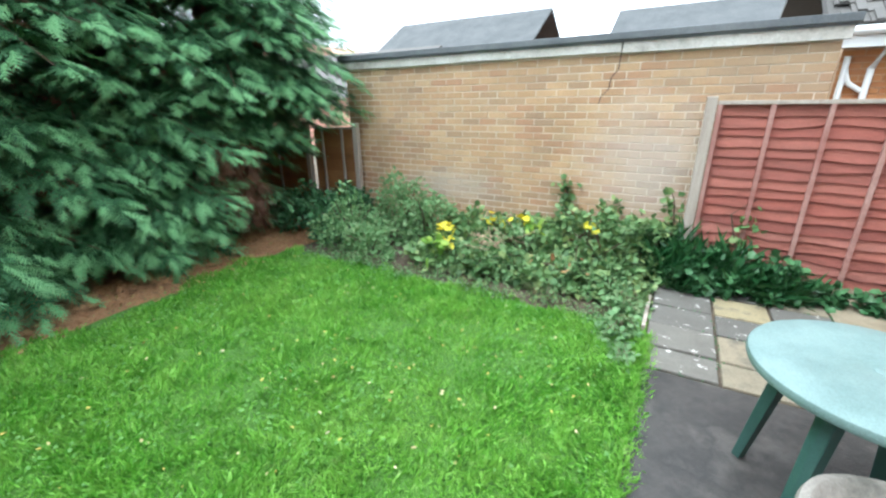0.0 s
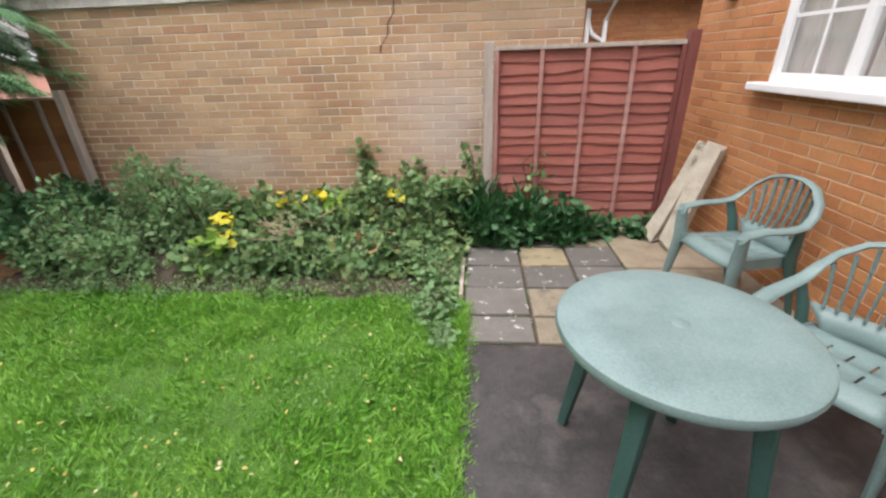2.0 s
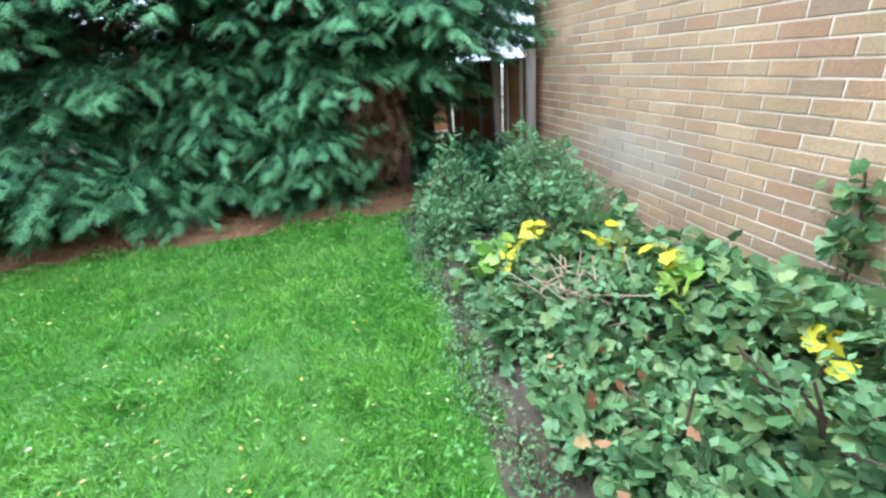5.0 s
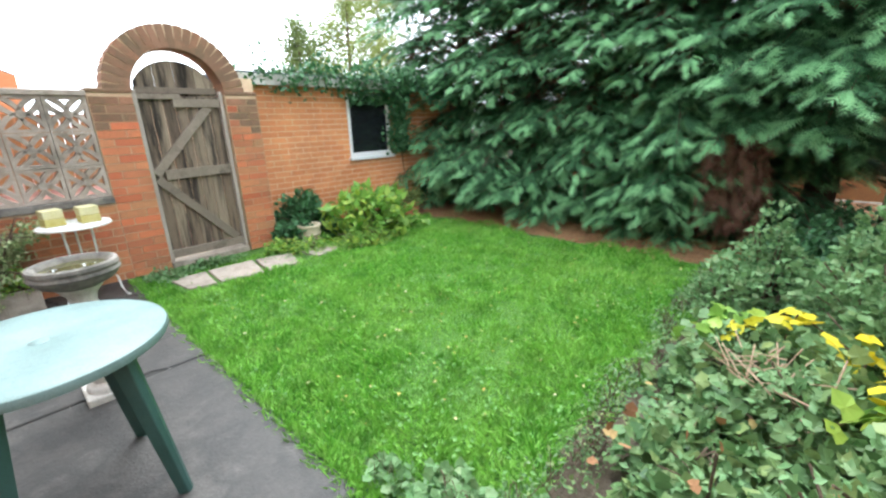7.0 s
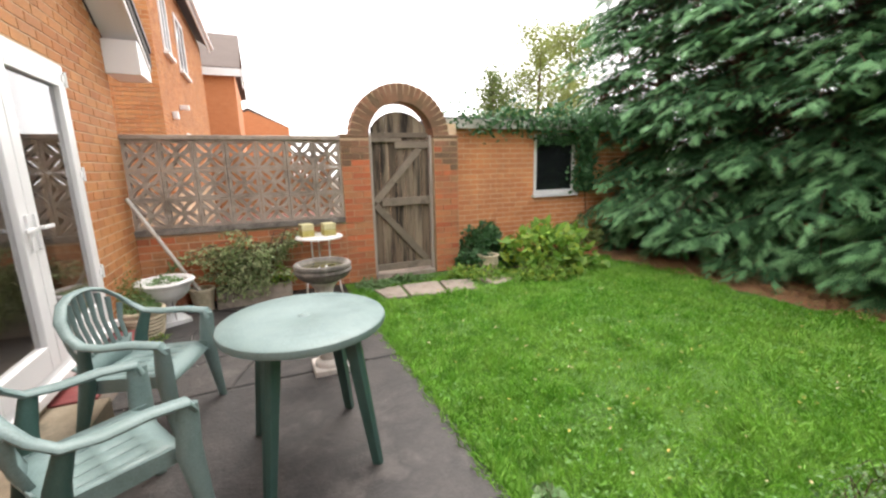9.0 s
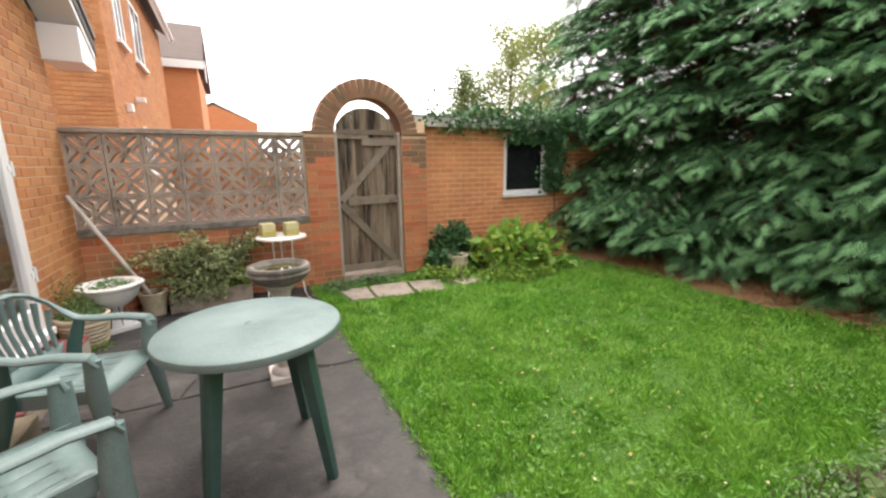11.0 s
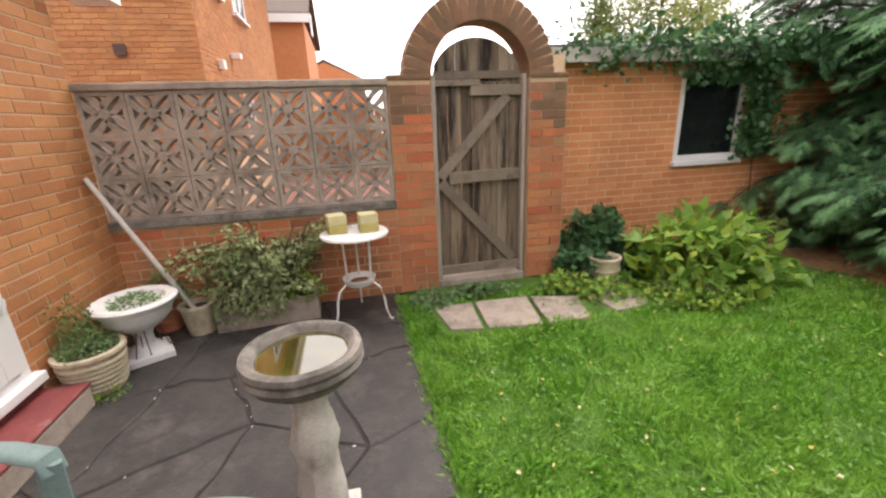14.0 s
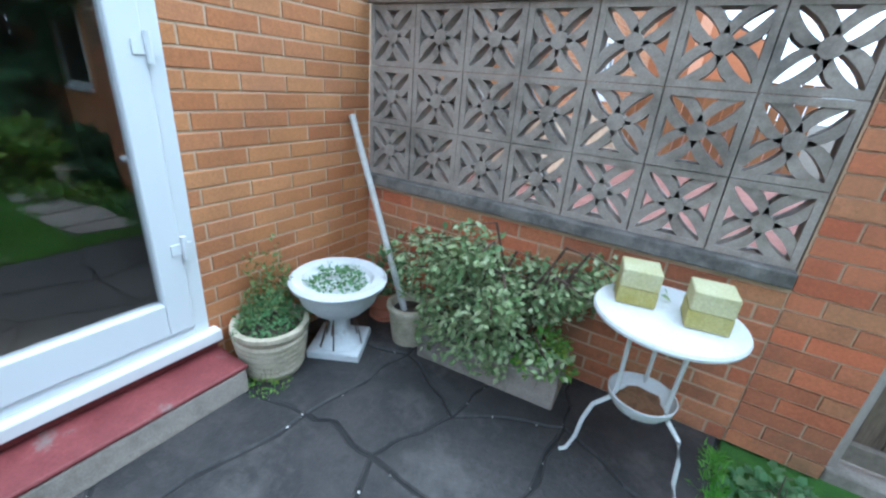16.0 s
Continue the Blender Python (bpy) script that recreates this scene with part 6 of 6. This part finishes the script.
# ---- conifers ----
def conifer(x, y, height, spread, label, boughs, twigs, seed, low=0.08, dead=None, coarse=1.0):
    """A dense conifer: trunk, tiers of drooping boughs, side branchlets, and flat feathery sprays along them."""
    r = np.random.default_rng(seed)
    tree = thing("conifer_tree", label, "tree", pose(x, y, 0), "conifer hedge")
    part("trunk", Mesh().tube([(0, 0, 0), (0.03, 0.02, height * 0.5), (0, 0, height * 0.97)], [0.16, 0.1, 0.02], 10), BARK, tree, smooth=True)
    limbs = Mesh()
    pos, ax, nm, sz, tp, ta, young = [], [], [], [], [], [], []
    down = np.array((0, 0, -1.0))
    for b in range(boughs):
        h = low + (height - 0.22 - low) * ((b + r.uniform()) / boughs) ** 1.12
        a = r.normal(0.0, 1.05) if r.uniform() < 0.82 else r.uniform(0, 6.28)
        taper = spread * (1.0 if h < 1.4 else max(0.12, 1 - 0.85 * ((h - 1.4) / (height - 1.4)) ** 1.5))
        length = taper * (r.uniform(0.62, 0.95) if r.uniform() < 0.65 else r.uniform(0.95, 1.18))
        length *= min(1.0, 0.74 + 0.5 * h)
        out = np.array((math.cos(a), math.sin(a), 0.0))
        sidev = np.array((-out[1], out[0], 0))
        rise, sag = r.uniform(0.08, 0.2) * length, r.uniform(0.1, 0.26) * length
        sway = r.normal(0, 0.12) * length

        def along(q):
            return np.array((0, 0, h)) + out * length * q + sidev * sway * q * q + np.array((0, 0, rise * math.sin(q * 2.4) - sag * q ** 3))

        limbs.tube([Vector(along(q)) for q in np.linspace(0, 1, 5)], [0.022, 0.016, 0.011, 0.007, 0.004], 4)
        for k in range(twigs):
            q = 0.34 + 0.66 * (k + r.uniform(0.2, 0.8)) / twigs
            s = -1 if k % 2 else 1
            last = k >= twigs - 2
            reach = (0.2 + 0.46 * length * (1.08 - q)) * r.uniform(0.65, 1.15)
            way = out * (1.4 if last else r.uniform(0.55, 0.9)) + sidev * s * (0.25 if last else r.uniform(0.7, 1.0)) + down * r.uniform(0.0, 0.3)
            way /= np.linalg.norm(way)
            root = along(q)
            tilt = np.array((0, 0, 1.0)) + out * r.normal(0.15, 0.15) + sidev * r.normal(0, 0.18)
            droop = r.uniform(0.1, 0.38)
            m = 7
            u = (np.arange(m) + r.uniform(0, 1, m)) / m
            flip = np.where(np.arange(m) % 2, 1.0, -1.0)
            base = root + way[None] * (reach * u)[:, None] + down[None] * (droop * reach * u * u)[:, None] + r.normal(0, 0.012, (m, 3))
            across = np.cross(way, tilt)
            pos.append(base)
            ax.append(way[None] * 1.0 + across[None] * (flip * 0.75 * (1.05 - u))[:, None] + down[None] * (0.1 + droop * u)[:, None] + r.normal(0, 0.12, (m, 3)))
            nm.append(tilt[None] + r.normal(0, 0.16, (m, 3)))
            sz.append(r.uniform(0.12, 0.215, m) * (1.12 - 0.3 * u) * coarse)
            young.append((u + 1.3 * (q - 0.75) + r.normal(0, 0.12, m)) > 0.74)
        m = 14
        tq = r.uniform(0.25, 0.62, m)
        tp.append(np.array((0, 0, h)) + out[None] * (length * tq)[:, None] + r.normal(0, 0.09, (m, 3)))
        ta.append(r.normal(0, 1, (m, 3)) + out[None])
    if dead:
        # a curtain of brown dead sprays hanging in a hollow of the crown
        m = 520
        c, half = np.array(dead[:3]), np.array(dead[3:])
        tp.append(c + r.uniform(-1, 1, (m, 3)) * half)
        ta.append(np.array((0.35, 0, -1.0)) + r.normal(0, 0.35, (m, 3)))
    part("branchwork", limbs, BARK, tree, kind="stuff")
    pos, tp = np.vstack(pos), np.vstack(tp)
    pos[:, 2] = np.maximum(pos[:, 2], 0.06)
    tp[:, 2] = np.maximum(tp[:, 2], 0.1)
    ax, nm, sz, young = np.vstack(ax), np.vstack(nm), np.concatenate(sz), np.concatenate(young)
    for name, mat, sel in (("crown", CONIFER, ~young), ("young_growth", CONIFER_TIP, young)):
        scatter(name, mat, SPRAY, SPRAY_F, pos[sel], ax[sel], nm[sel], sz[sel], tree, kind="stuff")
    scatter("deadwood", TWIGS, SPRAY, SPRAY_F, tp, np.vstack(ta), unit(len(tp)), r.uniform(0.1, 0.22, len(tp)), tree, kind="stuff")


for x, y, h, sp, seed in ((-7.75, -0.35, 6.6, 1.65, 1), (-7.75, 0.95, 6.8, 1.65, 2), (-7.8, 2.2, 6.8, 1.65, 3), (-7.85, 3.3, 6.4, 1.6, 4), (-7.95, 4.3, 5.8, 1.6, 5)):
    conifer(x, y, h, sp, "tall dense dark green conifer with drooping feathery boughs", 150, 16, seed, dead=(1.3, -0.05, 0.75, 0.16, 0.3, 0.5) if seed == 5 else None)
# extra row, added only to block sky showing through the front conifers
for x, y, h, seed in ((-9.5, 0.2, 7.0, 11), (-9.6, 2.4, 7.2, 12), (-9.5, 4.4, 6.6, 13)):
    conifer(x, y, h, 1.45, "dark conifer added behind the front row to block sky gaps", 100, 10, seed, 0.8, coarse=1.5)
conifer(-7.85, 4.95, 6.3, 1.8, "tall conifer with high boughs overhanging the fence corner", 205, 15, 9, 1.4, coarse=1.15)


# ---- trees behind the outbuilding ----
def airy_tree(x, y, h, r0, mat, k, label, narrow=False):
    tree = thing("garden_tree", label, "tree", pose(x, y, 0))
    part("trunk", Mesh().tube([(0, 0, 0), (0.05, 0, h * 0.5), (0, 0.04, h * 0.95)], [0.12, 0.07, 0.015], 8), BARK, tree, smooth=True)
    limbs, pts = Mesh(), []
    for _ in range(40):
        z = h * random.uniform(0.25, 0.97)
        a = random.uniform(0, 6.28)
        reach = (r0 * (1.05 - z / h) if narrow else r0 * (0.25 + 0.8 * math.sin(math.pi * min(1, 0.12 + 0.85 * z / h)))) * random.uniform(0.5, 1.15) + 0.1
        tip = Vector((reach * math.cos(a), reach * math.sin(a), z + (0.15 if narrow else 0.3)))
        limbs.tube([(0, 0, z), tuple(tip)], [0.02, 0.005], 4)
        for _ in range(k // 40):
            q = random.uniform(0.3, 1.05)
            pts.append((tip.x * q + random.gauss(0, 0.2), tip.y * q + random.gauss(0, 0.2), z + (tip.z - z) * q + random.gauss(0, 0.24)))
    part("branchwork", limbs, BARK, tree, kind="stuff")
    pts = np.array(pts)
    scatter("crown", mat, OVATE, OVATE_F, pts, unit(len(pts), -0.3), unit(len(pts), 0.4), rng.uniform(0.06, 0.13, len(pts)), tree, kind="stuff")


airy_tree(-10.2, -7.2, 5.6, 1.5, GOLD_LEAF, 9000, "airy yellow-green tree behind the outbuilding")
airy_tree(-11.8, -7.6, 6.0, 1.6, GOLD_LEAF, 8000, "pale yellow-green tree behind the outbuilding")
airy_tree(-8.25, -7.0, 4.3, 0.5, OLIVE_LEAF, 3600, "narrow pointed green tree behind the outbuilding", True)
airy_tree(-9.3, -8.2, 3.9, 1.3, OLIVE_LEAF, 6000, "low olive-green tree behind the outbuilding")

# ---- paving ----
def paver(name, outline, z, thick, mat, parent=None, label=""):
    """A slab with the given corners, sunk edges rounded."""
    c = [sum(p[k] for p in outline) / len(outline) for k in (0, 1)]
    inner = [(c[0] + (x - c[0]) * 0.975, c[1] + (y - c[1]) * 0.975) for x, y in outline]
    n = len(outline)
    m = Mesh()
    m.add([(x, y, z - thick) for x, y in outline] + [(x, y, z - 0.006) for x, y in outline] + [(x, y, z) for x, y in inner], [tuple(range(2 * n, 3 * n))] + [(a + k, a + (k + 1) % n, a + n + (k + 1) % n, a + n + k) for a in (0, n) for k in range(n)])
    return part(name, m, mat, parent, label)


patio = bpy.data.objects["patio"]
jit = {}


def knot(i, j):
    if (i, j) not in jit:
        x, y = -2.085 + 2.08 * i / 4, 0.0 + 3.76 * j / 7
        jx = 0 if i in (0, 4) else random.uniform(-0.17, 0.17)
        jy = 0 if j in (0, 4) else random.uniform(-0.17, 0.17)
        jit[i, j] = (x + jx, y + jy)
    return jit[i, j]


for i in range(4):
    for j in range(4):
        q = [knot(i, j), knot(i + 1, j), knot(i + 1, j + 1), knot(i, j + 1)]
        mid_pt = [sum(p[k] for p in q) / 4 for k in (0, 1)]
        g = 0.976 - 0.012 * random.random()
        q2 = []
        for k in range(4):
            a, b = q[k], q[(k + 1) % 4]
            for s in (0.0, 0.15, 0.3, 0.45, 0.6, 0.75, 0.88):
                px, py = a[0] + (b[0] - a[0]) * s, a[1] + (b[1] - a[1]) * s
                w = 0.075 * math.sin(math.pi * s)
                ox, oy = px, py
                px += w * noise.noise((ox * 5, oy * 5, 1.0))
                py += w * noise.noise((ox * 5, oy * 5, 5.0))
                px, py = min(max(px, -2.088), -0.002), min(max(py, 0.002), 2.152)
                q2.append((mid_pt[0] + (px - mid_pt[0]) * g, mid_pt[1] + (py - mid_pt[1]) * g))
        paver("slab", q2, 0.009 + random.uniform(-0.0015, 0.002), 0.03, DARK_PAVING, patio)
paver("slab", [(-2.088, 2.16), (-0.004, 2.16), (-0.004, 3.775), (-2.088, 3.775)], 0.0095, 0.03, DARK_PAVING, patio)
cols = [-2.09, -1.648, -1.262, -0.86]
rows = [3.79, 4.07, 4.43, 4.77, 5.13, 5.52]
buff = {(1, 0), (1, 1), (2, 1), (1, 3), (2, 4)}
for j in range(5):
    for i in range(3):
        e = 0.011
        paver("slab", [(cols[i] + e, rows[j] + e), (cols[i + 1] - e, rows[j] + e + random.uniform(-0.012, 0.012)), (cols[i + 1] - e, rows[j + 1] - e), (cols[i] + e, rows[j + 1] - e)], 0.008 + random.uniform(-0.004, 0.006), 0.03, SLABS_BUFF if (i, j) in buff else SLABS, slab_bed)
paver("path_slab", [(-0.845, 3.8), (-0.004, 3.8), (-0.004, 4.75), (-0.845, 4.75)], 0.008, 0.03, SANDSTONE, slab_bed)
paver("path_slab", [(-0.845, 4.77), (-0.004, 4.77), (-0.004, 6.2), (-0.845, 6.2)], 0.005, 0.03, SANDSTONE, slab_bed)
for q in ([(-2.3, 0.42), (-2.62, 0.4), (-2.58, 0.85), (-2.35, 0.8)], [(-2.65, 0.4), (-3.1, 0.42), (-3.02, 0.9), (-2.62, 0.86)], [(-3.13, 0.44), (-3.5, 0.55), (-3.4, 0.92), (-3.06, 0.9)], [(-3.6, 0.55), (-3.95, 0.56), (-4.0, 0.85), (-3.65, 0.88)]):
    tagged(paver("stepping_slab", q, 0.012, 0.05, CONCRETE), "flat sandy stepping slab sunk in the grass", "paving slab", "slabs before the gate", "structure")

k = 900
mx_, my_ = rng.uniform(-2.07, -0.86, k), rng.uniform(3.8, 5.3, k)
on_col = rng.uniform(size=k) < 0.5
mx_ = np.where(on_col, np.array(cols)[rng.integers(0, 4, k)] + rng.normal(0, 0.008, k), mx_)
my_ = np.where(on_col, my_, np.array(rows)[rng.integers(0, 5, k)] + rng.normal(0, 0.008, k))
patchy = np.sin(mx_ * 6 + 1) * np.sin(my_ * 5 + 2) > -0.1
mp_ = np.stack([mx_, my_, np.full(k, 0.002)], 1)[patchy]
tagged(scatter("joint_moss", IVY, OVATE, OVATE_F, mp_, unit(len(mp_), 0.6), unit(len(mp_), 0.6), rng.uniform(0.008, 0.022, len(mp_)), kind="stuff"), "green moss and seedlings in the paving joints", "moss")

# ---- brickwork ----
bricks(wall_house, BRICK_RED, HOUSE_Y1, EAVE + 1.3, [(DOOR[0] - 0.0, DOOR[1], 0.0, DOOR[3]), WINDOW], on_house, lambda u, z: u < 1.1 or (u > 2.75 and u < 5.4 and z < 1.25), under=under_gable)
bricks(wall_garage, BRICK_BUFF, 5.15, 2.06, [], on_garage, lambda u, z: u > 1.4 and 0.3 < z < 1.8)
bricks(wall_screen_base, BRICK_ARCH, 2.1, 0.77, [], on_arch, lambda u, z: True)
bricks(wall_outbuilding, BRICK_PEACH, 4.3, 1.93, [OWIN], on_out, lambda u, z: u < 2.9)
